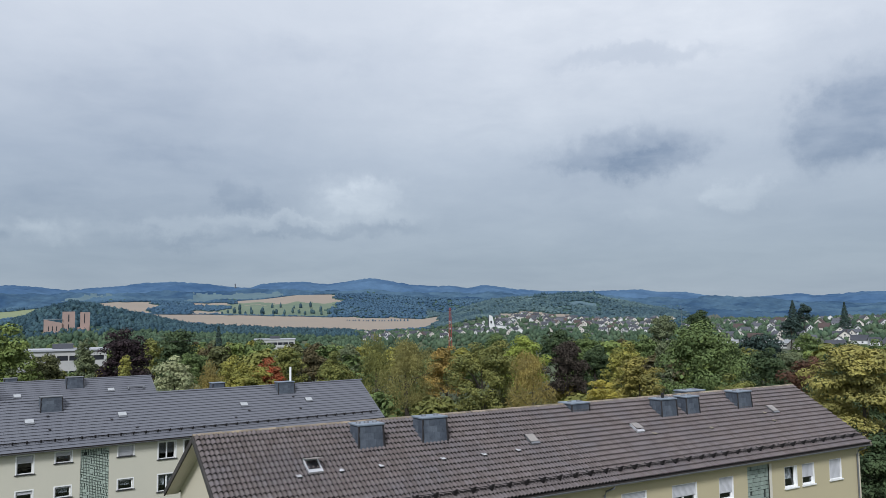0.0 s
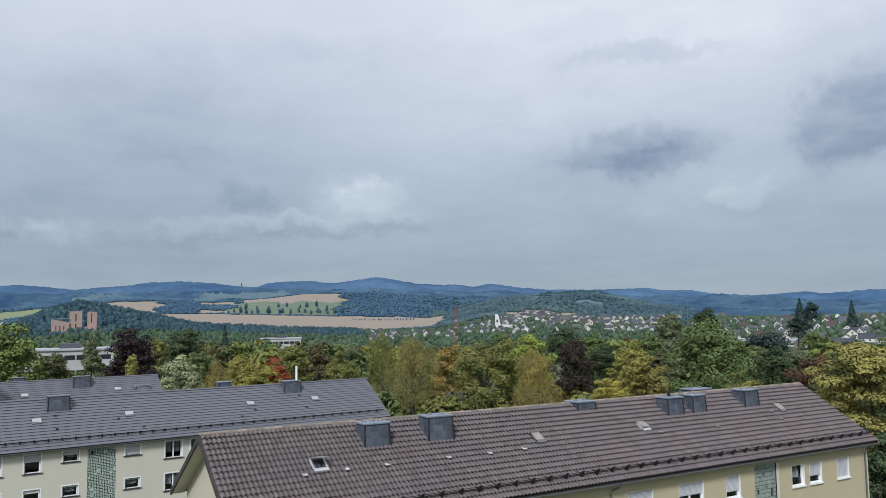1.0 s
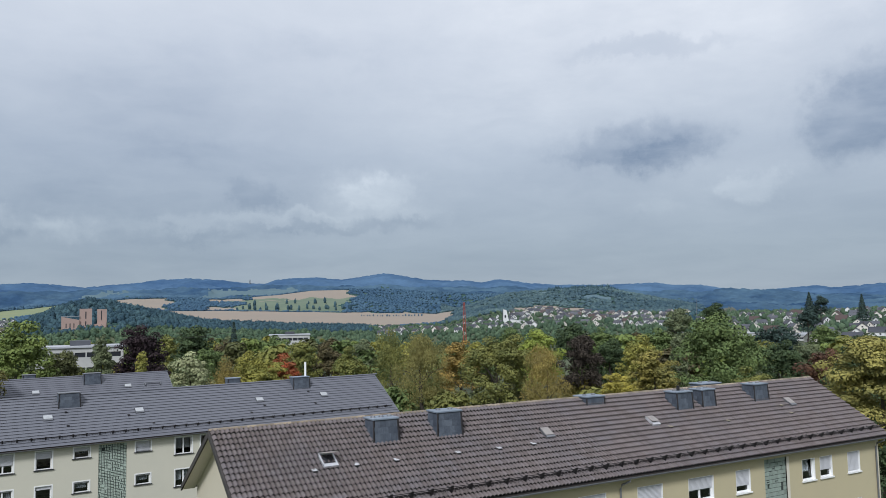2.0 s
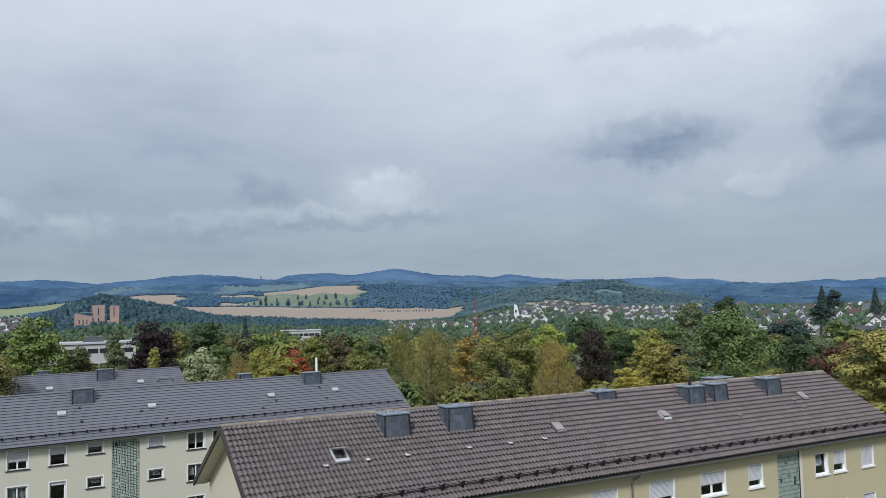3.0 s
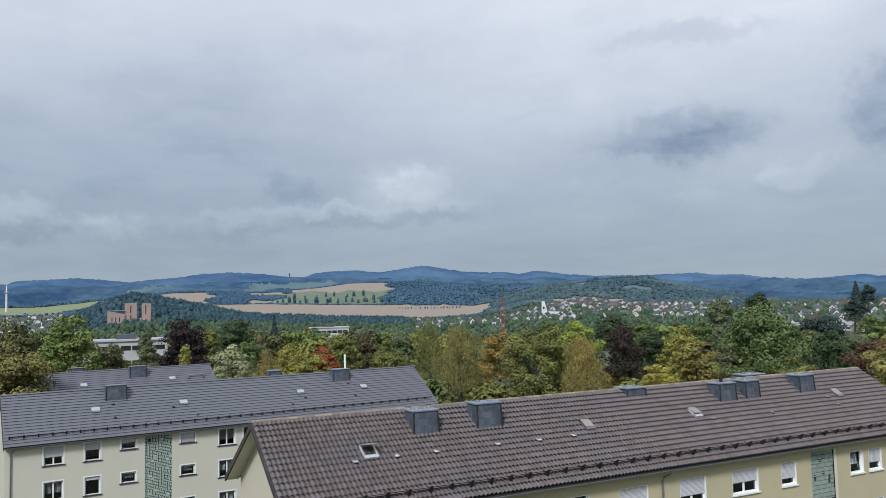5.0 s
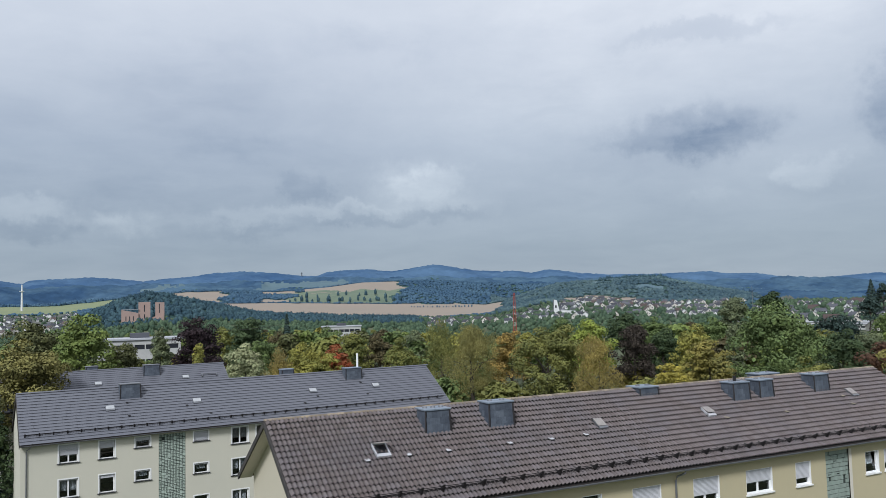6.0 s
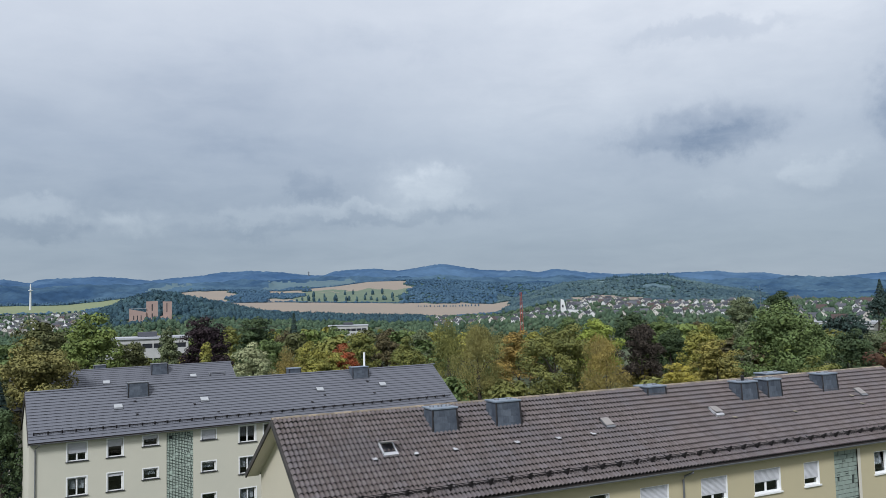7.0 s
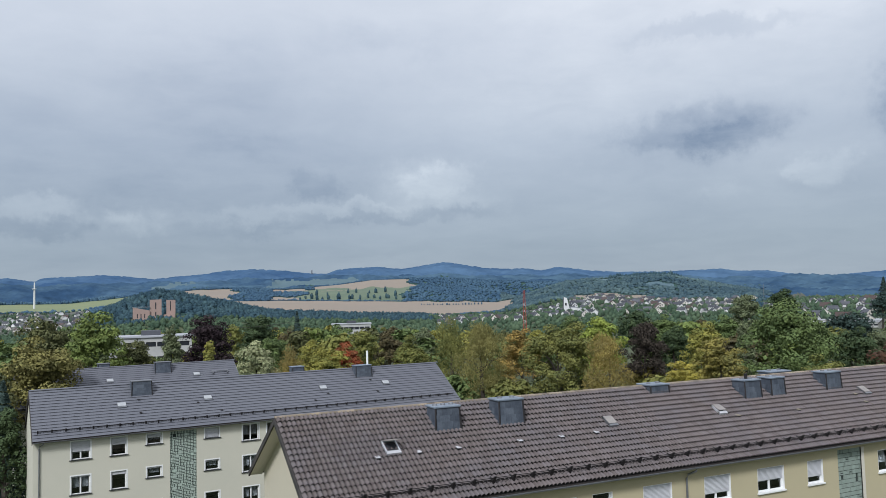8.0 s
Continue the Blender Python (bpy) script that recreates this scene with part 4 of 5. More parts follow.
# ---------------------------------------------------------------- trees
# in most pairs the much darker second hue imitates shade between the leaves
LEAVES = {
    "light_green": ((0.267, 0.328, 0.093), (0.0704, 0.101, 0.0369)), "green": ((0.202, 0.269, 0.093), (0.052, 0.0788, 0.0344)),
    "dark_green": ((0.101, 0.143, 0.0613), (0.0299, 0.048, 0.0291)), "brown_green": ((0.189, 0.197, 0.0821), (0.0558, 0.0638, 0.0344)),
    "gold_olive": ((0.355, 0.317, 0.109), (0.0968, 0.0977, 0.041)), "olive": ((0.293, 0.289, 0.0846), (0.0748, 0.0898, 0.0378)),
    "grey_olive": ((0.236, 0.269, 0.137), (0.0704, 0.0898, 0.0533)), "copper_dark": ((0.03, 0.0212, 0.0254), (0.045, 0.0323, 0.0353)),
    "purple_dark": ((0.036, 0.029, 0.025), (0.058, 0.048, 0.038)), "yellow_green": ((0.438, 0.4, 0.093), (0.111, 0.124, 0.041)),
    "silver": ((0.526, 0.538, 0.301), (0.106, 0.136, 0.0704)), "ochre": ((0.438, 0.34, 0.0987), (0.127, 0.109, 0.0491)),
    "red": ((0.544, 0.12, 0.0547), (0.127, 0.0753, 0.0369)), "green_gold": ((0.337, 0.328, 0.093), (0.0632, 0.0866, 0.0328)),
    "dark_conifer": ((0.0486, 0.08, 0.0675), (0.038, 0.058, 0.0512)), "brown": ((0.177, 0.143, 0.0679), (0.052, 0.051, 0.0328)),
    "orange": ((0.521, 0.346, 0.093), (0.142, 0.116, 0.0491)), "yellow": ((0.6, 0.502, 0.093), (0.164, 0.15, 0.0451)),
    "ochre_green": ((0.402, 0.335, 0.0876), (0.0968, 0.101, 0.041)), "red_brown": ((0.185, 0.0896, 0.0526), (0.0616, 0.0422, 0.0334)),
    "gold_green": ((0.473, 0.412, 0.12), (0.0898, 0.0977, 0.041)),
    "lime": ((0.347, 0.403, 0.0799), (0.123, 0.163, 0.044)),
}
WORDS = {
    "lime": "bright lime-green",
    "light_green": "light green", "green": "fresh green", "dark_green": "dark green", "brown_green": "brownish green", "gold_olive": "golden olive", "olive": "olive green",
    "grey_olive": "greyish olive", "copper_dark": "dark copper-red", "purple_dark": "blackish purple", "yellow_green": "yellow-green", "silver": "silvery white-green",
    "ochre": "ochre yellow", "red": "bright red autumn", "green_gold": "green and gold", "dark_conifer": "dark bluish green", "brown": "brown turning", "orange": "orange autumn",
    "yellow": "yellow autumn", "ochre_green": "ochre and green", "red_brown": "red-brown", "gold_green": "golden green",
}
SHAPES = {"round": "broad rounded crown", "oval": "slim upright crown", "weep": "hanging twigs", "conifer": "pointed conifer shape", "layer": "layered spreading crown"}
# high contrast from leaf to leaf stands in for shaded gaps in the crowns
LEAF_MATS = {k: surface("leaves_" + k, a, b, var=0.3, scale=0.45, fine=3.0, fine_var=0.2, rough=0.7, island=0.4, leaf=0.05, blend=(0.38, 0.6)) for k, (a, b) in LEAVES.items()}


def unit(rng, n):
    v = rng.normal(size=(n, 3))
    return v / np.linalg.norm(v, axis=1, keepdims=True)


def leaf_quads(rng, points, normals, size, stretch=1.0, droop=None):
    """Folded leaf sprays, each of four corners, at points, facing normals."""
    n = len(points)
    normals = normals / np.maximum(np.linalg.norm(normals, axis=1, keepdims=True), 1e-6)
    a = np.cross(normals, unit(rng, n)) if droop is None else droop + 0.7 * unit(rng, n)
    a /= np.maximum(np.linalg.norm(a, axis=1, keepdims=True), 1e-6)
    b = np.cross(normals, a)
    b /= np.maximum(np.linalg.norm(b, axis=1, keepdims=True), 1e-6)
    s = size * rng.uniform(0.6, 1.3, (n, 1))
    la, lb = a * s * stretch, b * s * 0.62 / max(stretch, 1) ** 0.5
    lift = normals * s * 0.2
    V = np.stack([points - la, points + lb + lift, points + la, points - lb + lift], 1).reshape(-1, 3)
    return V, np.arange(4 * n).reshape(-1, 4)


def crown(shape, hw, h, size, seed, most=9500):
    """Corners and faces of a crown: half width hw, height h, its foot at z = 0."""
    rng = np.random.default_rng(seed)
    area = math.pi * 4 * hw * (hw + h / 2) / 2
    size = max(size, (1.15 * area / most) ** 0.5)
    n = int(min(most, max(500, 1.3 * area / size ** 2)))
    if shape == "conifer":
        t = rng.uniform(0, 1, n) ** 1.4
        tier = (np.floor(t * 11) + rng.uniform(0.0, 0.75, n)) / 11
        ang = rng.uniform(0, math.tau, n)
        arm = 1 + 0.22 * np.sin(ang * 5 + np.floor(t * 11) * 1.7)
        rad = hw * (1 - tier) * arm * rng.uniform(0.35, 1, n) ** 0.5
        z = h * (tier * 0.97) - rad * 0.28 + 0.02 * h
        P = np.stack([rad * np.cos(ang), rad * np.sin(ang), z], 1)
        N = np.stack([np.cos(ang), np.sin(ang), np.full(n, 0.9)], 1) + 0.5 * unit(rng, n)
        return leaf_quads(rng, P, N, size, 1.3)
    c = h / 2
    count = int({"round": 84, "oval": 62, "weep": 80, "layer": 96}[shape] * max(1.0, h / (2 * hw)) ** 0.8)
    d = unit(rng, count)
    d[:, 2] = np.where(d[:, 2] < -0.6, -d[:, 2], d[:, 2])
    if shape == "oval":
        d[:, :2] *= 0.95
    reach = rng.uniform(0.42, 0.96, (count, 1))
    centre = d * reach * np.array([hw, hw, c]) + np.array([0, 0, c])
    # the crown is uneven: some limbs reach out, some fall short
    centre[:, :2] *= rng.uniform(0.55 if shape == "weep" else 0.8, 1.15, (count, 1))
    width = 1 - 0.25 * np.clip((centre[:, 2:3] / h - 0.45) / 0.55, 0, 1)
    centre[:, :2] *= width
    big = hw * rng.uniform(0.13, 0.29, count)
    flat = {"round": 0.8, "oval": 1.15, "weep": 1.0, "layer": 0.5}[shape]
    # more foliage towards the light
    load = big ** 2 * (0.4 + np.clip(centre[:, 2] / h, 0, 1))
    pick = rng.choice(count, n, p=load / load.sum())
    u = unit(rng, n)
    u[:, 2] = np.where((u[:, 2] < -0.2) & (rng.random(n) < 0.75), -u[:, 2], u[:, 2])
    deep = np.where(rng.random(n) < 0.8, rng.uniform(0.82, 1.06, n), rng.uniform(0.2, 0.85, n))
    P = centre[pick] + u * (big[pick] * deep)[:, None] * np.array([1, 1, flat])
    N = u * np.array([1, 1, 1.3 / max(flat, 0.5)]) + 0.55 * unit(rng, n)
    if shape == "weep":
        drop = rng.uniform(0, 1, n) ** 1.2 * h * 0.2
        P[:, 2] -= drop * np.clip(np.hypot(P[:, 0], P[:, 1]) / hw, 0.25, 1)
        P[:, 2] = np.maximum(P[:, 2], rng.uniform(0, 0.1 * h, n))
        return leaf_quads(rng, P, N * np.array([1, 1, 0.4]), size * 0.6, 1.15, np.tile([0, 0, -1.0], (n, 1)))
    P[:, 2] = np.maximum(P[:, 2], rng.uniform(-0.05, 0.05, n) * h)
    return leaf_quads(rng, P, N, size)


def trunk_mesh(bm, height, radius, hw, seed):
    rng = random.Random(seed)
    lean = Vector((rng.uniform(-0.05, 0.05), rng.uniform(-0.05, 0.05), 0))
    pts = [Vector((0, 0, -0.3)), Vector((0, 0, 0.1 * height)) + lean * height * 0.2, Vector((0, 0, 0.45 * height)) + lean * height * 0.6, Vector((0, 0, 0.85 * height)) + lean * height]
    tube(bm, pts, [radius * 1.35, radius, radius * 0.7, radius * 0.15], 8)
    for k in range(6):
        f = rng.uniform(0.22, 0.62)
        a = k * math.tau / 6 + rng.uniform(-0.4, 0.4)
        p = Vector((0, 0, f * height)) + lean * height * f
        out = Vector((math.cos(a), math.sin(a), rng.uniform(0.5, 1.0))) * hw * rng.uniform(0.5, 0.75)
        tube(bm, [p, p + out * 0.5 + Vector((0, 0, 0.04 * height)), p + out], [radius * 0.45, radius * 0.28, radius * 0.06], 5)


PLANTED = 0


def plant(kind, x, y, top, hw, shape, colour):
    """One tree with its own crown; top is the height of its tip above the datum."""
    global PLANTED
    PLANTED += 1
    z = land_at(x, y)
    far = math.hypot(x, y)
    h = top - z
    if shape in ("round", "layer"):
        hw = max(hw, 0.27 * h)
    if shape == "weep":
        hw *= 1.2
    ob = new({"spruce": "spruce_tree", "birch": "birch_tree", "beech": "beech_tree", "bush": "bush", "shrub": "shrub", "willow": "willow_tree", "maple": "maple_tree", "poplar": "poplar_tree"}.get(kind, "tree"))
    ob.matrix_world = pose(x, y, z, 0, 0, (PLANTED * 77) % 360)
    what = "bush" if kind in ("bush", "shrub") else "tree"
    tagged(ob, "%s leaved %s with %s among other trees" % (WORDS[colour], what, SHAPES[shape]), what, "trees behind the buildings")
    foot = h * (0.04 if kind in ("bush", "shrub") else 0.12)
    V, F = crown(shape, hw, h - foot, min(0.6, max(0.12, 0.0012 * far)), 100 + PLANTED, 30000 if kind == "maple" else 17000 if (hw > 7 and far < 150) or (hw >= 5 and far < 125) else 9500 if far < 175 else 6000)
    V[:, 2] += foot
    bm = bmesh.new()
    trunk_mesh(bm, h * 0.9, 0.022 * h + 0.05, hw, PLANTED)
    part("trunk", bm, M_BARK, ob)
    quick("crown", V, F, LEAF_MATS[colour], ob)


plant('broad', 4.7, 140.0, 16.6, 6.2, 'round', 'light_green')
plant('broad', -2.5, 97.1, 14.3, 5.0, 'round', 'gold_olive')
plant('broad', -3.6, 185.1, 15.7, 7.1, 'round', 'brown_green')
plant('broad', 11.2, 149.7, 11.7, 2.9, 'round', 'brown_green')
plant('birch', 18.6, 159.0, 14.2, 2.6, 'oval', 'grey_olive')
plant('beech', 27.2, 169.9, 15.4, 6.1, 'round', 'copper_dark')
plant('small', 20.4, 126.5, 12.2, 1.4, 'oval', 'yellow_green')
plant('broad', 40.6, 185.7, 15.5, 4.5, 'round', 'dark_green')
plant('silver', 25.6, 117.4, 12.0, 2.9, 'round', 'silver')
plant('willow', 29.6, 114.3, 11.5, 2.7, 'weep', 'ochre')
plant('broad', 38.2, 131.7, 11.2, 2.7, 'round', 'yellow_green')
plant('broad', 35.6, 112.6, 10.9, 3.1, 'layer', 'yellow_green')
plant('red', 47.5, 142.4, 10.1, 2.2, 'round', 'red')
plant('broad', 54.6, 152.7, 12.1, 3.3, 'round', 'green_gold')
plant('spruce', 68.2, 253.1, 15.8, 3.4, 'conifer', 'dark_conifer')
plant('broad', 51.4, 198.6, 11.3, 3.7, 'round', 'brown')
plant('broad', 63.1, 160.1, 11.3, 3.4, 'round', 'brown')
plant('broad', 58.3, 138.3, 10.7, 3.3, 'round', 'green_gold')
plant('birch', 58.0, 118.7, 15.2, 3.5, 'weep', 'olive')
plant('birch', 58.8, 109.3, 14.1, 4.6, 'weep', 'gold_olive')
plant('broad', 76.6, 128.3, 12.0, 2.6, 'round', 'orange')
plant('broad', 66.4, 99.8, 14.3, 6.0, 'round', 'olive')
plant('broad', 68.2, 90.9, 12.1, 3.7, 'weep', 'ochre')
plant('broad', 90.6, 123.2, 13.9, 5.6, 'round', 'lime')
plant('beech', 95.5, 115.8, 12.4, 4.3, 'oval', 'purple_dark')
plant('broad', 106.3, 119.7, 11.4, 3.8, 'round', 'dark_green')
plant('broad', 104.5, 110.5, 12.2, 4.3, 'round', 'yellow_green')
plant('bush', 72.3, 80.4, 9.0, 2.5, 'layer', 'yellow')
plant('broad', 84.0, 85.8, 11.1, 4.3, 'layer', 'ochre_green')
plant('poplar', 124.0, 119.4, 11.9, 2.3, 'oval', 'grey_olive')
plant('broad', 97.3, 86.4, 15.6, 7.7, 'round', 'green')
plant('broad', 216.5, 207.8, 16.8, 7.4, 'round', 'grey_olive')
plant('broad', 103.4, 78.9, 12.2, 3.9, 'round', 'dark_green')
plant('bush', 75.9, 62.2, 10.3, 3.4, 'layer', 'green_gold')
plant('broad', 190.0, 146.7, 11.8, 7.5, 'round', 'dark_conifer')
plant('broad', 129.7, 93.8, 10.4, 4.2, 'round', 'grey_olive')
plant('broad', 88.8, 61.7, 11.8, 2.9, 'round', 'red_brown')
plant('maple', 64.7, 40.0, 14.5, 5.8, 'layer', 'gold_green')
plant('shrub', 78.7, 47.6, 9.2, 4.8, 'round', 'dark_green')
plant('shrub', 60.3, 35.5, 8.2, 3.1, 'round', 'dark_green')
plant('shrub', 83.4, 55.1, 11.6, 2.8, 'round', 'dark_green')
plant('spruce', -4.9, 83.9, 11.2, 3.2, 'conifer', 'dark_conifer')
plant('shrub', -4.3, 80.0, 8.9, 1.9, 'oval', 'dark_green')
plant('shrub', -7.4, 89.8, 12.4, 3.3, 'round', 'brown_green')
plant('broad', 1.2, 220.1, 13.2, 6.2, 'round', 'green')
plant('broad', 23.3, 259.1, 11.3, 6.0, 'round', 'green')
plant('broad', 42.8, 226.1, 11.9, 5.1, 'round', 'green_gold')
plant('broad', 70.4, 219.1, 11.3, 7.5, 'round', 'green')
plant('broad', 85.4, 192.0, 10.1, 4.5, 'round', 'grey_olive')
plant('broad', 99.0, 173.9, 10.2, 3.6, 'round', 'brown_green')
plant('broad', 130.4, 189.6, 12.4, 4.9, 'round', 'green')
plant('broad', 163.2, 202.5, 12.3, 7.5, 'round', 'dark_green')
plant('broad', 156.9, 181.8, 11.6, 6.1, 'round', 'green')
plant('broad', 155.4, 155.8, 11.8, 5.7, 'round', 'green')
plant('broad', 154.3, 127.5, 10.6, 5.4, 'round', 'green')
plant('broad', 213.7, 148.2, 10.8, 6.3, 'round', 'green')
plant('spruce', 651.0, 465.0, 30.0, 8.5, 'conifer', 'dark_conifer')
plant('broad', 660.0, 460.0, 25.0, 8.5, 'round', 'dark_conifer')
plant('broad', 405.9, 292.0, 14.8, 6.6, 'round', 'dark_conifer')
plant('spruce', 675.0, 430.0, 27.0, 6.0, 'conifer', 'dark_conifer')
plant('broad', 314.6, 278.3, 19.1, 7.8, 'round', 'dark_green')
plant('broad', 126.6, 80.4, 12.7, 5.4, 'round', 'dark_green')
plant('broad', 120.6, 71.0, 13.8, 4.5, 'round', 'green')
plant('broad', 37.0, 155.8, 11.6, 2.9, 'round', 'green')
plant('broad', 69.7, 187.6, 8.7, 3.6, 'round', 'dark_green')

# lower limit of the open view over the tree tops, by bearing
TOPS = [(-60, -2.1), (-52, -1.75), (-47, -1.7), (-44, -1.5), (-38, -1.8), (-30, -2.3), (-22, -1.55), (-14, -1.25), (-7, -1.3), (-2, -1.55), (6, -1.6)]


def plant_belt():
    """The belt of trees between the buildings and the town: a few crowns, copied at other sizes and turns."""
    rng = random.Random(42)
    colours = ["green", "green", "dark_green", "olive", "green_gold", "brown_green", "grey_olive", "green", "light_green", "dark_conifer", "yellow_green", "brown"]
    models = []
    for k, colour in enumerate(colours):
        shape = "conifer" if colour == "dark_conifer" else ("round", "round", "oval", "layer")[k % 4]
        V, F = crown(shape, 0.42, 0.9, 0.03, 900 + k, 1500)
        V[:, 2] += 0.1
        me = bpy.data.meshes.new("crown")
        me.from_pydata(V.tolist(), [], F.tolist())
        me.materials.append(LEAF_MATS[colour])
        bm = bmesh.new()
        trunk_mesh(bm, 0.9, 0.025, 0.4, k)
        tm = bpy.data.meshes.new("trunk")
        bm.to_mesh(tm)
        bm.free()
        tm.materials.append(M_BARK)
        models.append((me, tm, colour, shape))
    # undergrowth that closes the gaps below the crowns
    shrubs = []
    for k, colour in enumerate(("olive", "brown_green", "green", "grey_olive", "ochre_green")):
        V, F = crown("round", 0.55, 0.96, 0.036, 700 + k, 1500)
        V[:, 2] += 0.04
        me = bpy.data.meshes.new("crown")
        me.from_pydata(V.tolist(), [], F.tolist())
        me.materials.append(LEAF_MATS[colour])
        shrubs.append((me, colour))
    for k in range(46):
        a = -61 + k * 1.45 + rng.uniform(-0.5, 0.5)
        r = rng.uniform(120, 156)
        x, y = -math.sin(radians(a)) * r, math.cos(radians(a)) * r
        me, colour = rng.choice(shrubs)
        h = rng.uniform(6.0, 9.0)
        ob = new("bush")
        ob.matrix_world = pose(x, y, land_at(x, y), 0, 0, rng.uniform(0, 360)) @ Matrix.Diagonal((h * 1.1, h * 1.1, h, 1))
        tagged(ob, "%s bush filling the gap between taller trees" % WORDS[colour], "bush", "bushes under the trees")
        new("crown", me).parent = ob
        new("stem", models[k % 9][1]).parent = ob
    done = []
    tries = 0
    while len(done) < 205 and tries < 6000:
        tries += 1
        a = rng.uniform(-62, 7)
        r = 175 + 760 * rng.random() ** 1.3
        if a < -47 and r > 520 or -47 < a < -25 and r > 800:
            continue
        x, y = -math.sin(radians(a)) * r, math.cos(radians(a)) * r
        if any((x - u) ** 2 + (y - v) ** 2 < (6.5 + r * 0.006) ** 2 for u, v in done):
            continue
        if any(math.hypot(x - u, y - v) < d for u, v, d in KEEP_CLEAR):
            continue
        z = land_at(x, y)
        tip = EYE + r * math.tan(radians(np.interp(a, [p[0] for p in TOPS], [p[1] for p in TOPS])))
        # sight lines to the low white buildings stay open
        h = min(rng.uniform(9, 19), tip - z - rng.uniform(0, 2.5))
        for b0, b1, r1, zmax in SIGHT_LINES:
            if b0 < a < b1 and r < r1:
                h = min(h, EYE + (zmax - EYE) * r / r1 - z)
        if h < 4:
            continue
        done.append((x, y))
        me, tm, colour, shape = rng.choice(models)
        ob = new("tree")
        wide = rng.uniform(0.95, 1.35) if shape != "conifer" else 0.8
        ob.matrix_world = pose(x, y, z, 0, 0, rng.uniform(0, 360)) @ Matrix.Diagonal((h * wide, h * wide, h, 1))
        tagged(ob, "%s tree with %s in the tree belt" % (WORDS[colour], SHAPES[shape]), "tree", "trees in the belt")
        new("crown", me).parent = ob
        new("trunk", tm).parent = ob


# bearing from, to, distance, height that stays visible
SIGHT_LINES = [(-8.6, -2.0, 226, 5.0), (-21.3, -16.5, 418, 5.6), (-8.0, -3.5, 1005, 5.0), (-35.2, -33.4, 1100, 2.0)]
KEEP_CLEAR = [(21, 229, 18), (136, 397, 18)]
plant_belt()

# ---------------------------------------------------------------- woods
def top_models(level, sprays, count, seed):
    """Tree tops of one metre radius: an uneven body with leaf sprays breaking its outline."""
    bm = bmesh.new()
    bmesh.ops.create_icosphere(bm, subdivisions=level, radius=1.0)
    ball = np.array([v.co[:] for v in bm.verts])
    tris = np.array([[v.index for v in f.verts] for f in bm.faces])
    bm.free()
    rng = np.random.default_rng(seed)
    out = []
    for k in range(count):
        lobes = unit(rng, 6)
        push = np.clip((ball @ lobes.T).max(1), 0, 1) ** 3
        V = ball * ((0.62 + 0.42 * push) * rng.uniform(0.88, 1.14, len(ball)))[:, None] * np.array([1, 1, 1.1])
        V[:, 2] = V[:, 2] * 0.95 + 0.5
        F = tris
        if sprays:
            u = unit(rng, sprays)
            u[:, 2] = np.abs(u[:, 2]) * 1.1 - 0.1
            reach = 0.62 + 0.42 * np.clip((u @ lobes.T).max(1), 0, 1) ** 3
            P = u * (reach * rng.uniform(0.92, 1.1, sprays))[:, None] * np.array([1, 1, 1.05])
            P[:, 2] += 0.5
            Q, G = leaf_quads(rng, P, u + 0.5 * unit(rng, sprays), 0.2)
            G = np.concatenate([G[:, [0, 1, 2]], G[:, [0, 2, 3]]])
            F = np.concatenate([tris, G + len(V)])
            V = np.concatenate([V, Q])
        out.append(V)
    return out, F


def wood(name, label, spots, sizes, material, level, sprays, seed, tall=1.0):
    """Many tree tops as one mesh."""
    models, F0 = top_models(level, sprays, 10, seed)
    rng = np.random.default_rng(seed)
    n = len(spots)
    base = np.stack(models)[rng.integers(0, len(models), n)]
    turn = rng.uniform(0, math.tau, n)
    c, s = np.cos(turn)[:, None], np.sin(turn)[:, None]
    X = base[:, :, 0] * c - base[:, :, 1] * s
    Y = base[:, :, 0] * s + base[:, :, 1] * c
    P = np.stack([X, Y, base[:, :, 2] * rng.uniform(0.9, 1.5, (n, 1)) * tall], -1) * sizes[:, None, None] + spots[:, None, :]
    F = F0[None] + (np.arange(n) * base.shape[1])[:, None, None]
    ob = quick(name, P.reshape(-1, 3), F.reshape(-1, 3), material)
    tagged(ob, label, "woods", kind="stuff")


def scatter(kinds, r0, r1, a0, a1, spacing, seed):
    """Points on the land where one of the kinds of cover lies."""
    rng = np.random.default_rng(seed)
    n = int(radians(a1 - a0) * (r1 ** 2 - r0 ** 2) / 2 / spacing ** 2)
    az = rng.uniform(a0, a1, n)
    r = np.sqrt(rng.uniform(r0 ** 2, r1 ** 2, n))
    ok = np.isin(cover_of(az, r), kinds) & ~((r < 1012) & (r > 965) & (az > -7.4) & (az < -3.7))
    az, r = az[ok], r[ok]
    z = land_heights(az, r)
    return np.stack([-np.sin(np.radians(az)) * r, np.cos(np.radians(az)) * r, z], 1), rng


# the next three wood colours have the blue of distance haze mixed in
M_WOOD = surface("hazed_mixed_wood", (0.036, 0.072, 0.1), (0.058, 0.1, 0.108), var=0.25, scale=0.02, fine=0.5, fine_var=0.2, rough=1.0, island=0.2, gloss=0.05)
M_WOOD_HILL = surface("hazed_hill_wood", (0.048, 0.09, 0.122), (0.092, 0.136, 0.134), var=0.5, scale=0.007, fine=0.3, fine_var=0.2, rough=1.0, island=0.12, gloss=0.05)
M_WOOD_FAR = surface("hazed_mixed_wood_far", (0.046, 0.094, 0.155), (0.068, 0.12, 0.165), var=0.4, scale=0.008, fine=0.3, fine_var=0.2, rough=1.0, island=0.1, gloss=0.05)
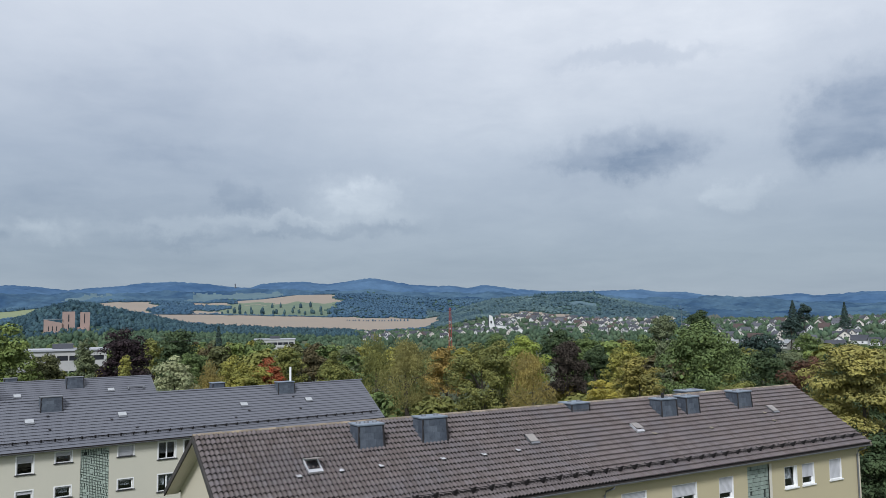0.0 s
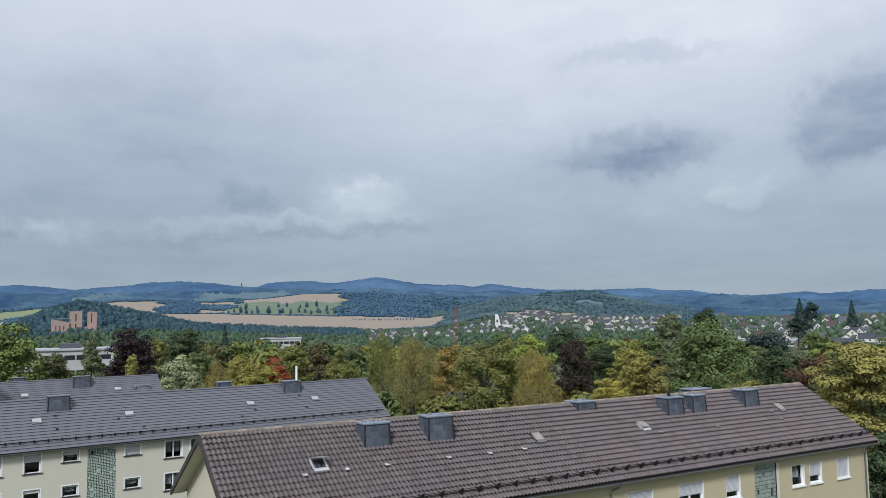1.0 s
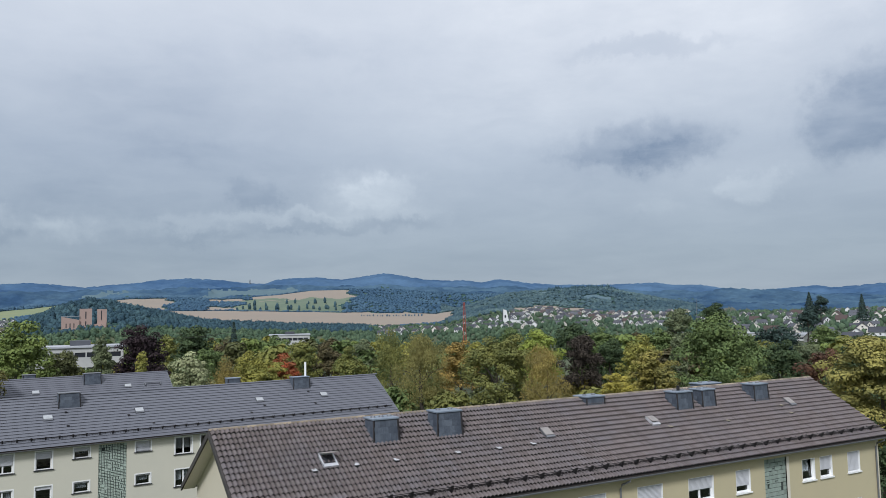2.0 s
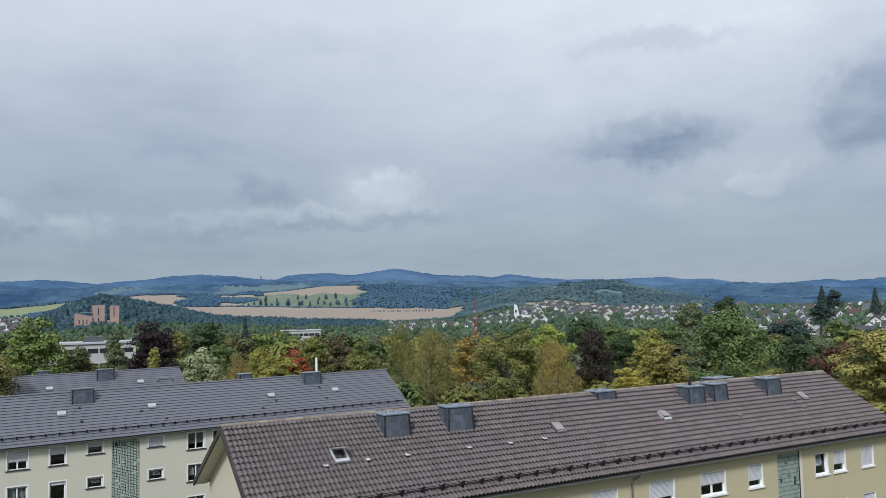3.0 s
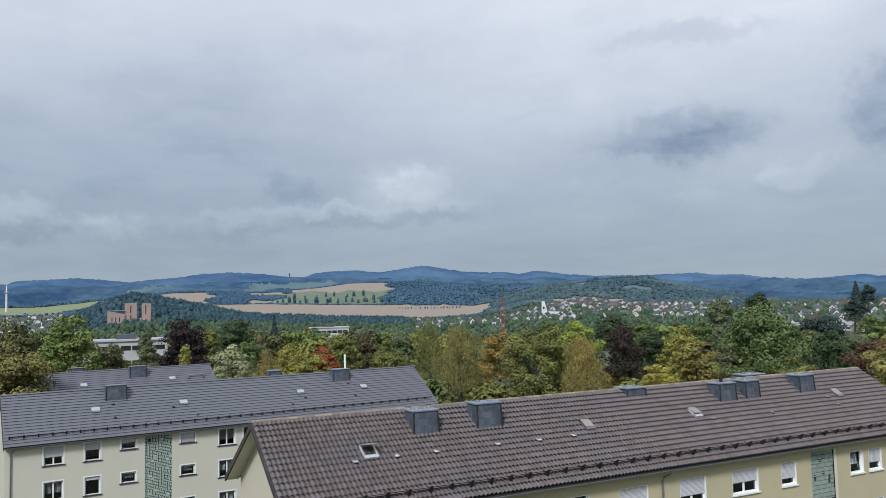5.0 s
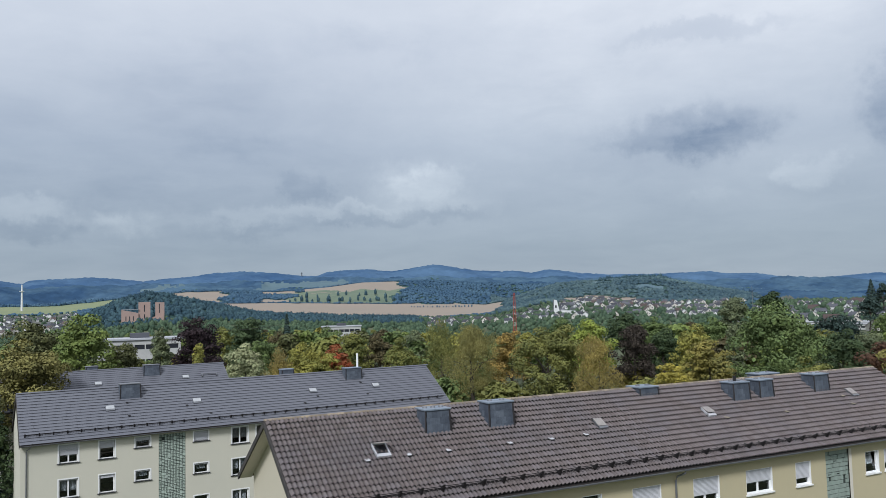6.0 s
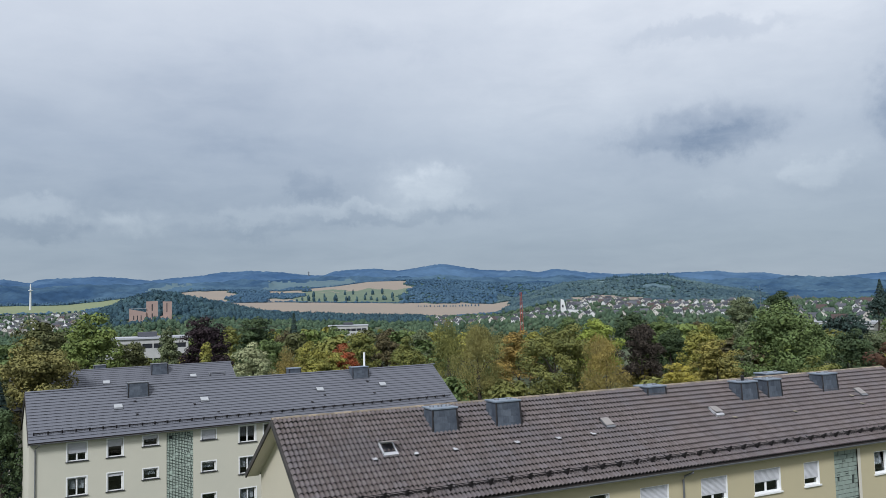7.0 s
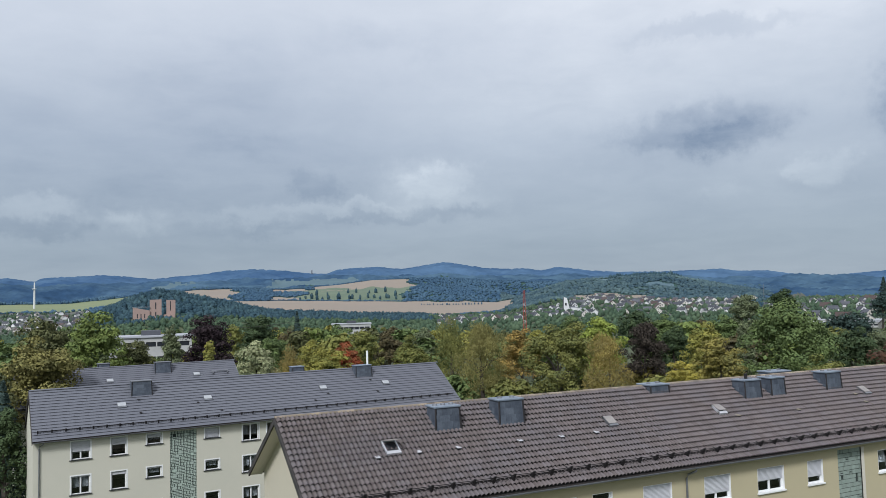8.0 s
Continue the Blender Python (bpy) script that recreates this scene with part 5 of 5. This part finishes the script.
M_PARK = surface("village_trees", (0.056, 0.096, 0.066), (0.088, 0.124, 0.072), var=0.25, scale=0.03, fine=0.8, fine_var=0.2, rough=1.0, island=0.25, gloss=0.05)


def on_land(az, r):
    """Points on the land at bearings and distances."""
    az, r = np.broadcast_arrays(np.asarray(az, float), np.asarray(r, float))
    return np.stack([-np.sin(np.radians(az)) * r, np.cos(np.radians(az)) * r, land_heights(az, r)], 1)


def build_woods():
    spots, rng = scatter((WOOD,), 950, 1500, -62, 8, 7.6, 1)
    wood("woods", "mixed wood on the slopes round the brick abbey", spots, rng.uniform(2.6, 5.0, len(spots)), M_WOOD, 1, 14, 1)
    spots, rng = scatter((WOOD,), 1500, 2350, -48, -29.6, 8.2, 12)
    wood("woods", "green mixed wood, tinted bluish for haze, on the round hill above the town", spots, rng.uniform(3.8, 6.0, len(spots)), M_WOOD_HILL, 1, 5, 12, 0.62)
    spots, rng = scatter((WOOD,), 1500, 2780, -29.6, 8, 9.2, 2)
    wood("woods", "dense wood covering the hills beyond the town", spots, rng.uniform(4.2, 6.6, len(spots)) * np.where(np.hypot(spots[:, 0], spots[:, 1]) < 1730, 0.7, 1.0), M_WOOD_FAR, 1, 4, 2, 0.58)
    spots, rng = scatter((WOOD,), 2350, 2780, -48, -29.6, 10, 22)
    wood("woods", "wood tinted blue for haze behind the round hill", spots, rng.uniform(4.4, 6.8, len(spots)), M_WOOD_FAR, 1, 4, 22, 0.58)
    spots, rng = scatter((VILLAGE,), 480, 1600, -62, -24, 13.5, 3)
    wood("garden_trees", "green garden trees between the houses of the town", spots, rng.uniform(1.5, 4.2, len(spots)), M_PARK, 1, 12, 3)
    spots, rng = scatter((VILLAGE,), 1120, 1960, -2, 8, 21, 4)
    wood("garden_trees", "green garden trees between the houses of the hamlet", spots, rng.uniform(1.6, 3.8, len(spots)), M_PARK, 1, 14, 4)
    spots, rng = scatter((GRASS,), 640, 1040, -26, 8, 9.5, 5)
    wood("woods", "green trees in the hollow before the abbey", spots, rng.uniform(2.0, 3.8, len(spots)), M_PARK, 1, 18, 5)
    spots, rng = scatter((GRASS,), 600, 960, -62, -24, 11, 15)
    wood("woods", "green trees below the houses of the town", spots, rng.uniform(1.7, 3.4, len(spots)), M_PARK, 1, 16, 15)
    rng = np.random.default_rng(30)
    az = np.linspace(-37.3, -42.2, 150) + rng.uniform(-0.05, 0.05, 150)
    wood("hilltop_conifers", "dark conifers along the top of the round hill", on_land(az, rng.uniform(2070, 2140, 150)), rng.uniform(2.2, 4.4, 150), M_WOOD, 1, 10, 30, 1.5)
    # trees close below the abbey walls
    rng = np.random.default_rng(31)
    az = np.linspace(-8.0, -3.4, 30) + rng.uniform(-0.1, 0.1, 30)
    wood("woods", "dark trees standing below the abbey walls", on_land(az, rng.uniform(920, 968, 30)), rng.uniform(2.0, 3.9, 30), M_WOOD, 2, 26, 31, 1.25)
    # tall trees in two loose rows at the foot of the meadow
    az = np.concatenate([np.linspace(-15.2, -23.0, 19), np.linspace(-16.5, -22.2, 9)]) + rng.uniform(-0.16, 0.16, 28)
    r = np.concatenate([rng.uniform(2150, 2190, 19), rng.uniform(2220, 2330, 9)])
    wood("field_trees", "single upright trees standing in the green meadow", on_land(az, r), rng.uniform(3.4, 6.2, 28), M_WOOD, 1, 24, 6, 1.5)
    az = np.linspace(-10.6, -23.2, 230)
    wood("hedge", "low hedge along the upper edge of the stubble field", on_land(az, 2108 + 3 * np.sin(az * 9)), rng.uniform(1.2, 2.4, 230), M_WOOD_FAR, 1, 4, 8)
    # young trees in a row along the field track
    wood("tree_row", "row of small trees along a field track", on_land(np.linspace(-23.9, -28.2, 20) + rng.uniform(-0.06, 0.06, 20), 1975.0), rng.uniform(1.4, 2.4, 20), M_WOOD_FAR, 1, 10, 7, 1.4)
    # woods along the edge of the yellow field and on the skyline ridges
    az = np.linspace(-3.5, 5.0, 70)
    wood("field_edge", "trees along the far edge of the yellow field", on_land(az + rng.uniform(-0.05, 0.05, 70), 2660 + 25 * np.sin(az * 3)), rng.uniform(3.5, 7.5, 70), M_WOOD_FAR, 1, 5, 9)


build_woods()

# ---------------------------------------------------------------- the town
M_HOUSE_WHITE = surface("white_house_render", (0.70, 0.70, 0.69), (0.58, 0.58, 0.58), var=0.08, scale=0.1, fine=3, rough=0.9, each=0.12, island=0.12)
M_HOUSE_CREAM = surface("cream_house_render", (0.64, 0.60, 0.54), (0.58, 0.55, 0.50), var=0.08, scale=0.1, fine=3, rough=0.9, each=0.12, island=0.12)
M_HOUSE_SLATE = surface("slate_roof_far", (0.05, 0.054, 0.068), (0.085, 0.088, 0.1), var=0.15, scale=0.1, fine=2, rough=0.85, each=0.3, island=0.25)
M_HOUSE_BROWN = surface("brown_roof_far", (0.095, 0.062, 0.056), (0.07, 0.056, 0.055), var=0.15, scale=0.1, fine=2, rough=0.85, each=0.3, island=0.25)
M_CONCRETE = surface("weathered_pale_concrete", (0.46, 0.455, 0.44), (0.37, 0.37, 0.36), var=0.15, scale=0.3, fine=2.5, fine_var=0.1, rough=0.9)
M_PANE_FAR = surface("dark_pane", (0.03, 0.033, 0.04), rough=0.15)
M_FLAT = surface("pale_flat_roof", (0.42, 0.43, 0.46), (0.35, 0.36, 0.38), var=0.12, scale=0.1, fine=1.5, rough=0.8, each=0.15)


def house(w, d, wall_h, rise, gable_front, wall_m, roof_m, label):
    """A gabled house about the origin; its front looks to -y."""
    ob = new("house")
    tagged(ob, label, "house", "houses of the town")
    ha, hb = (w / 2, d / 2) if gable_front else (d / 2, w / 2)
    turn = Matrix.Identity(3) if gable_front else Matrix.Rotation(math.pi / 2, 3, "Z")
    bm = bmesh.new()
    prof = [(-ha, -3.0), (ha, -3.0), (ha, wall_h), (0, wall_h + rise), (-ha, wall_h)]
    a = [bm.verts.new(turn @ Vector((x, -hb, z))) for x, z in prof]
    b = [bm.verts.new(turn @ Vector((x, hb, z))) for x, z in prof]
    bm.faces.new(a)
    bm.faces.new(b[::-1])
    for i in range(5):
        bm.faces.new((a[(i + 1) % 5], a[i], b[i], b[(i + 1) % 5]))
    part("wall", bm, wall_m, ob)
    bm = bmesh.new()
    o = 0.6
    k = rise / ha
    for s in (-1, 1):
        q = [(0, -hb - o), (0, hb + o), (s * (ha + o), hb + o), (s * (ha + o), -hb - o)]
        zz = [wall_h + rise, wall_h + rise, wall_h - o * k, wall_h - o * k]
        order = range(4) if s < 0 else (3, 2, 1, 0)
        hexa(bm, [turn @ Vector((*q[i], zz[i] + 0.02)) for i in order], [turn @ Vector((*q[i], zz[i] + 0.3)) for i in order])
    part("roof", bm, roof_m, ob)
    y = -d / 2
    rows = [(0.9, 2)] + ([(3.5, 3)] if wall_h > 4.5 else []) + ([(wall_h + 0.3, 1)] if gable_front else [])
    for z, n in rows:
        for i in range(n):
            x = (i - (n - 1) / 2) * w / (n + 0.6)
            box_part("window", x - 0.7, x + 0.7, y - 0.03, y + 0.1, z, z + 1.4, M_PANE_FAR, ob)
    bm = bmesh.new()
    block(bm, 0.6, 1.3, 0.4, 1.1, wall_h + rise * 0.5, wall_h + rise + 0.8)
    part("chimney", bm, M_HOUSE_BROWN, ob)
    return ob


def join_houses(models, spots):
    """The houses of the far upper quarter, too small to pick apart, as one mesh."""
    V, F, S, mats = [], [], [], []
    for k, m in spots:
        for o in models[k].children:
            mat = o.data.materials[0]
            if mat not in mats:
                mats.append(mat)
            n = len(V)
            V += [tuple(m @ v.co) for v in o.data.vertices]
            F += [tuple(n + i for i in p.vertices) for p in o.data.polygons]
            S += [mats.index(mat)] * len(o.data.polygons)
    me = bpy.data.meshes.new("upper_town")
    me.from_pydata(V, [], F)
    for mat in mats:
        me.materials.append(mat)
    me.polygons.foreach_set("material_index", np.asarray(S, np.int32))
    tagged(new("upper_town", me), "close-set white houses with dark roofs on the slope below the wood", "houses", kind="stuff")


def build_town():
    rng = random.Random(8)
    models = [
        house(9, 10, 4.8, 4.2, True, M_HOUSE_WHITE, M_HOUSE_SLATE, "white gabled house with a dark slate roof"),
        house(12, 9, 5.2, 3.6, False, M_HOUSE_WHITE, M_HOUSE_SLATE, "long white house under a grey roof"),
        house(10, 11, 3.4, 4.6, True, M_HOUSE_CREAM, M_HOUSE_BROWN, "cream gabled house with a brown roof"),
        house(13, 10, 3.6, 4.0, False, M_HOUSE_WHITE, M_HOUSE_SLATE, "white house with a wide slate roof"),
        house(11, 10, 5.6, 4.4, True, M_HOUSE_CREAM, M_HOUSE_SLATE, "cream two-storey house with a slate roof"),
    ]
    first, far = set(), []
    placed = []
    zones = [(-46.8, -34.6, 1190, 1560, 125, 14), (-36, -25, 930, 1400, 72, 15), (-60.5, -47.6, 640, 1250, 80, 18), (-60.5, -50.0, 480, 640, 14, 24), (-1.5, 5.5, 1180, 1900, 85, 15), (-46, -29, 960, 1190, 46, 16)]
    for a0, a1, r0, r1, count, gap in zones:
        tries, got = 0, 0
        while got < count and tries < 4000:
            tries += 1
            a, r = rng.uniform(a0, a1), rng.uniform(r0, r1)
            x, y = -math.sin(radians(a)) * r, math.cos(radians(a)) * r
            if any((x - u) ** 2 + (y - v) ** 2 < gap * gap for u, v in placed):
                continue
            placed.append((x, y))
            got += 1
            k = rng.randrange(len(models))
            m = pose(x, y, land_at(x, y), 0, 0, a + rng.choice((0, 0, 20, -25, 45, 90)) + rng.uniform(-8, 8)) @ Matrix.Scale(rng.uniform(0.74, 1.02), 4)
            if a0 == -46.8 and k in first:
                far.append((k, m))
            elif k in first:
                copy_thing(models[k], m)
            else:
                models[k].matrix_world = m @ Matrix.Identity(4)
                first.add(k)
    join_houses(models, far)


build_town()


def flat_building(x, y, turn, w, d, h, z, label, bands=1, roof_box=False):
    """Low white flat-roofed building with bands of windows."""
    ob = new("flat_roofed_building")
    ob.matrix_world = pose(x, y, z, 0, 0, turn)
    tagged(ob, label, "building")
    holes = []
    per = h / bands
    n = max(3, int(w / 2.6))
    for k in range(bands):
        for i in range(n):
            a = -w / 2 + 0.5 + i * (w - 1.0) / n
            holes.append((a + 0.15, a + (w - 1.0) / n - 0.15, k * per + per * 0.36, k * per + per * 0.68))
    pierced_wall("wall", -w / 2, w / 2, -4, h, -d / 2, -d / 2 + 0.3, holes, M_CONCRETE, ob)
    box_part("core", -w / 2 + 0.01, w / 2 - 0.01, -d / 2 + 0.31, d / 2, -4, h, M_CONCRETE, ob)
    for a, b, c, e in holes:
        box_part("window", a, b, -d / 2 + 0.16, -d / 2 + 0.2, c, e, M_PANE_FAR, ob)
    box_part("roof", -w / 2 - 0.4, w / 2 + 0.4, -d / 2 - 0.4, d / 2 + 0.4, h, h + 0.45, M_FLAT, ob, "pale flat roof with fascia")
    if roof_box:
        box_part("roof_box", -w * 0.12, w * 0.12, -d * 0.2, d * 0.25, h + 0.45, h + 1.7, M_HOUSE_SLATE, ob, "dark plant room on the roof")
    return ob


flat_building(21.5, 229, -5.4, 20.5, 12, 15.2, -5.4, "white flat-roofed school building half hidden by trees", 4, True)
flat_building(136, 397.5, -18.9, 20.0, 12, 17.0, -10.0, "white flat-roofed building standing among the trees", 4, True)
for bx, by, bt, bw in ((425, 318, -53, 26), (448, 330, -53, 22), (410, 345, -50, 20), (470, 345, -54, 24), (452, 372, -50, 22)):
    flat_building(bx, by, bt, bw, 9, 3.2, land_at(bx, by), "row of pale flat-roofed garages below the houses", 1)


def abbey():
    ob = new("abbey_church")
    x, y = 96.0, 995.6
    ob.matrix_world = pose(x, y, land_at(x, y) - 1.0, 0, 0, -5.5)
    tagged(ob, "reddish brick abbey church with two square towers on the hill", "church")

    def solid(name, x0, x1, y0, y1, z0, zl, zr, holes=()):
        bm = bmesh.new()
        hexa(bm, [(x0, y0, z0), (x1, y0, z0), (x1, y1, z0), (x0, y1, z0)], [(x0, y0, zl), (x1, y0, zr), (x1, y1, zr), (x0, y1, zl)])
        p = part(name, bm, M_BRICK, ob)
        for a, b, c, d in holes:
            box_part("window", a, b, y0 - 0.05, y0 + 0.2, c, d, M_PANE_FAR, p)
        return p

    base = land_at(x, y) - 1.0
    solid("tower", -4.0, 9.0, -7, 6, -6, 29.0 - base, 29.3 - base, [(2, 3.2, 14, 22), (2, 3.2, 6, 11)])
    solid("tower", 14.5, 24.5, -6, 7, -6, 28.6 - base, 28.4 - base, [(18.4, 19.4, 12, 23)])
    solid("nave", -22.5, -4.0, -9, 14, -6, 20.5 - base, 16.5 - base, [(-18, -17, 4, 9), (-14, -13, 4, 9), (-10, -9, 4, 9)])
    solid("aisle", 9.0, 14.5, -4, 12, -6, 10.5 - base, 12 - base)
    solid("porch", 11.0, 24.0, -12, -6.1, -6, 6.0 - base, 13.5 - base)
    box_part("roof", -22.9, -3.9, -9.3, 14.3, 20.6 - base, 21.0 - base, M_FLAT, ob)


abbey()


def church():
    ob = new("church")
    x, y = 619.5, 908.6
    z = land_at(x, y)
    ob.matrix_world = pose(x, y, z, 0, 0, -34)
    tagged(ob, "white modern church with a tall slanting tower", "church")
    h = 20.0 - z
    bm = bmesh.new()
    hexa(bm, [(-4.5, -3, -3), (5.5, -3, -3), (5.5, 4, -3), (-4.5, 4, -3)], [(-3.6, -2.5, h), (0.6, -2.5, h - 1.2), (0.6, 3, h - 1.2), (-3.6, 3, h)])
    tower = part("tower", bm, M_HOUSE_WHITE, ob)
    bm = bmesh.new()
    hexa(bm, [(-6.0, -3.2, -3), (-4.55, -3.2, -3), (-4.55, 4, -3), (-6.0, 4, -3)], [(-4.6, -2.7, h), (-3.65, -2.7, h), (-3.65, 3, h), (-4.6, 3, h)])
    part("slate_edge", bm, M_HOUSE_SLATE, tower)
    box_part("belfry_opening", -2.2, 0.0, -3.1, -2.0, h * 0.45, h * 0.62, M_PANE_FAR, tower)
    bm = bmesh.new()
    hexa(bm, [(5.6, -5, -3), (25, -5, -3), (25, 9, -3), (5.6, 9, -3)], [(5.6, -5, 6.5), (25, -5, 4.5), (25, 9, 4.5), (5.6, 9, 6.5)])
    part("nave", bm, M_HOUSE_WHITE, ob)
    bm = bmesh.new()
    hexa(bm, [(5.3, -5.4, 6.55), (25.4, -5.4, 4.55), (25.4, 9.4, 4.55), (5.3, 9.4, 6.55)], [(5.3, -5.4, 7.0), (25.4, -5.4, 5.0), (25.4, 9.4, 5.0), (5.3, 9.4, 7.0)])
    part("roof", bm, M_FLAT, ob)


church()


def lattice_mast():
    red = surface("red_mast_paint", (0.30, 0.05, 0.035), (0.24, 0.05, 0.04), var=0.1, rough=0.5)
    x, y = 337.6, 555.5
    z = land_at(x, y)
    top = 25.0 - z
    ob = new("lattice_mast")
    ob.matrix_world = pose(x, y, z, 0, 0, -20)
    tagged(ob, "tall red steel lattice mast rising from the town", "mast")
    half = 1.05
    for sx in (-1, 1):
        for sy in (-1, 1):
            bm = bmesh.new()
            tube(bm, [(sx * half * 1.25, sy * half * 1.25, -1), (sx * half * 0.6, sy * half * 0.6, top)], [0.16, 0.12], 5)
            part("leg", bm, red, ob)
    n = 14
    for k in range(n):
        f0, f1 = k / n, (k + 1) / n
        w0, w1 = half * (1.25 - 0.65 * f0), half * (1.25 - 0.65 * f1)
        bm = bmesh.new()
        for i in range(4):
            c = [(-1, -1), (1, -1), (1, 1), (-1, 1)]
            p, q = c[i], c[(i + 1) % 4]
            if k % 2:
                p, q = q, p
            tube(bm, [(p[0] * w0, p[1] * w0, f0 * top), (q[0] * w1, q[1] * w1, f1 * top)], [0.09, 0.09], 4)
            tube(bm, [(p[0] * w1, p[1] * w1, f1 * top), (q[0] * w1, q[1] * w1, f1 * top)], [0.09, 0.09], 4)
        part("brace", bm, M_HOUSE_WHITE if k % 5 == 4 else red, ob)


lattice_mast()


def pole(name, label, x, y, top, radius, material):
    z = land_at(x, y)
    ob = new(name)
    ob.matrix_world = pose(x, y, z)
    tagged(ob, label, "mast")
    bm = bmesh.new()
    tube(bm, [(0, 0, -1), (0, 0, (top - z) * 0.6), (0, 0, top - z)], [radius, radius * 0.8, radius * 0.5], 8)
    part("shaft", bm, material, ob)
    bm = bmesh.new()
    tube(bm, [(0, 0, (top - z) * 0.74), (0, 0, (top - z) * 0.76)], [radius * 2.2, radius * 2.2], 8)
    part("platform", bm, material, ob)


pole("radio_mast", "white radio mast standing in the yellow-green field", -67.0, 2299, 96.0, 2.6, M_HOUSE_WHITE)
pole("lookout_tower", "small lookout tower on the wooded ridge", 1239, 4274, 216.0, 3.2, M_HOUSE_SLATE)
pole("antenna_pole", "slim pale antenna pole among the trees", 209.8, 192.9, 20.4, 0.11, M_ZINC)


def cable():
    """A wire that sags between two points hidden in the crowns."""
    ob = new("overhead_cable")
    tagged(ob, "thin dark overhead cable sagging between the trees", "cable")
    a, b = Vector((19.6, 148.7, 14.3)), Vector((38.5, 145.0, 14.2))
    bm = bmesh.new()
    pts = [a.lerp(b, i / 12) - Vector((0, 0, 0.9 * (1 - (i / 6 - 1) ** 2))) for i in range(13)]
    tube(bm, pts, [0.03] * 13, 5)
    part("wire", bm, M_IRON, ob)


cable()

# ---------------------------------------------------------------- roof tiles
def cover_roofs():
    roof, m, L, (u0, u1, yr, zr, hw, drop) = NEAR
    rows, cols = 17, 195
    tile = pan_tile((u1 - u0) / cols * 1.03, L / rows * 1.08, 0.102, 0.09, 6)
    lay_tiles(roof, m, u1 - u0, L, rows, cols, tile, M_TILE, None, 289, 1, label="brown concrete pan tiles, lichened in places")
    back, _ = slope_frame(u1, yr, zr, hw, drop, False)
    lay_tiles(roof, back, u1 - u0, L, rows, cols, pan_tile((u1 - u0) / cols * 1.03, L / rows * 1.08, 0.045, 0.05, 2), M_TILE, None, 0, 2, label="brown concrete pan tiles")
    for roof, m, L, (u0, u1, yr, zr, hw, drop) in (MIDDLE, BACK):
        rows, cols = 17, 110
        tile = pan_tile((u1 - u0) / cols * 1.0, L / rows * 1.06, 0.003, 0.054, 2)
        lay_tiles(roof, m, u1 - u0, L, rows, cols, tile, M_SLATE_TILE, None, 0, 3, label="flat grey interlocking roof tiles")
        back, _ = slope_frame(u1, yr, zr, hw, drop, False)
        lay_tiles(roof, back, u1 - u0, L, rows, cols, tile, M_SLATE_TILE, None, 0, 4, label="flat grey interlocking roof tiles")
        ridge_tiles(roof, u0, u1, yr, zr + 0.02, 0.6, M_SLATE_TILE, 0.15)


cover_roofs()
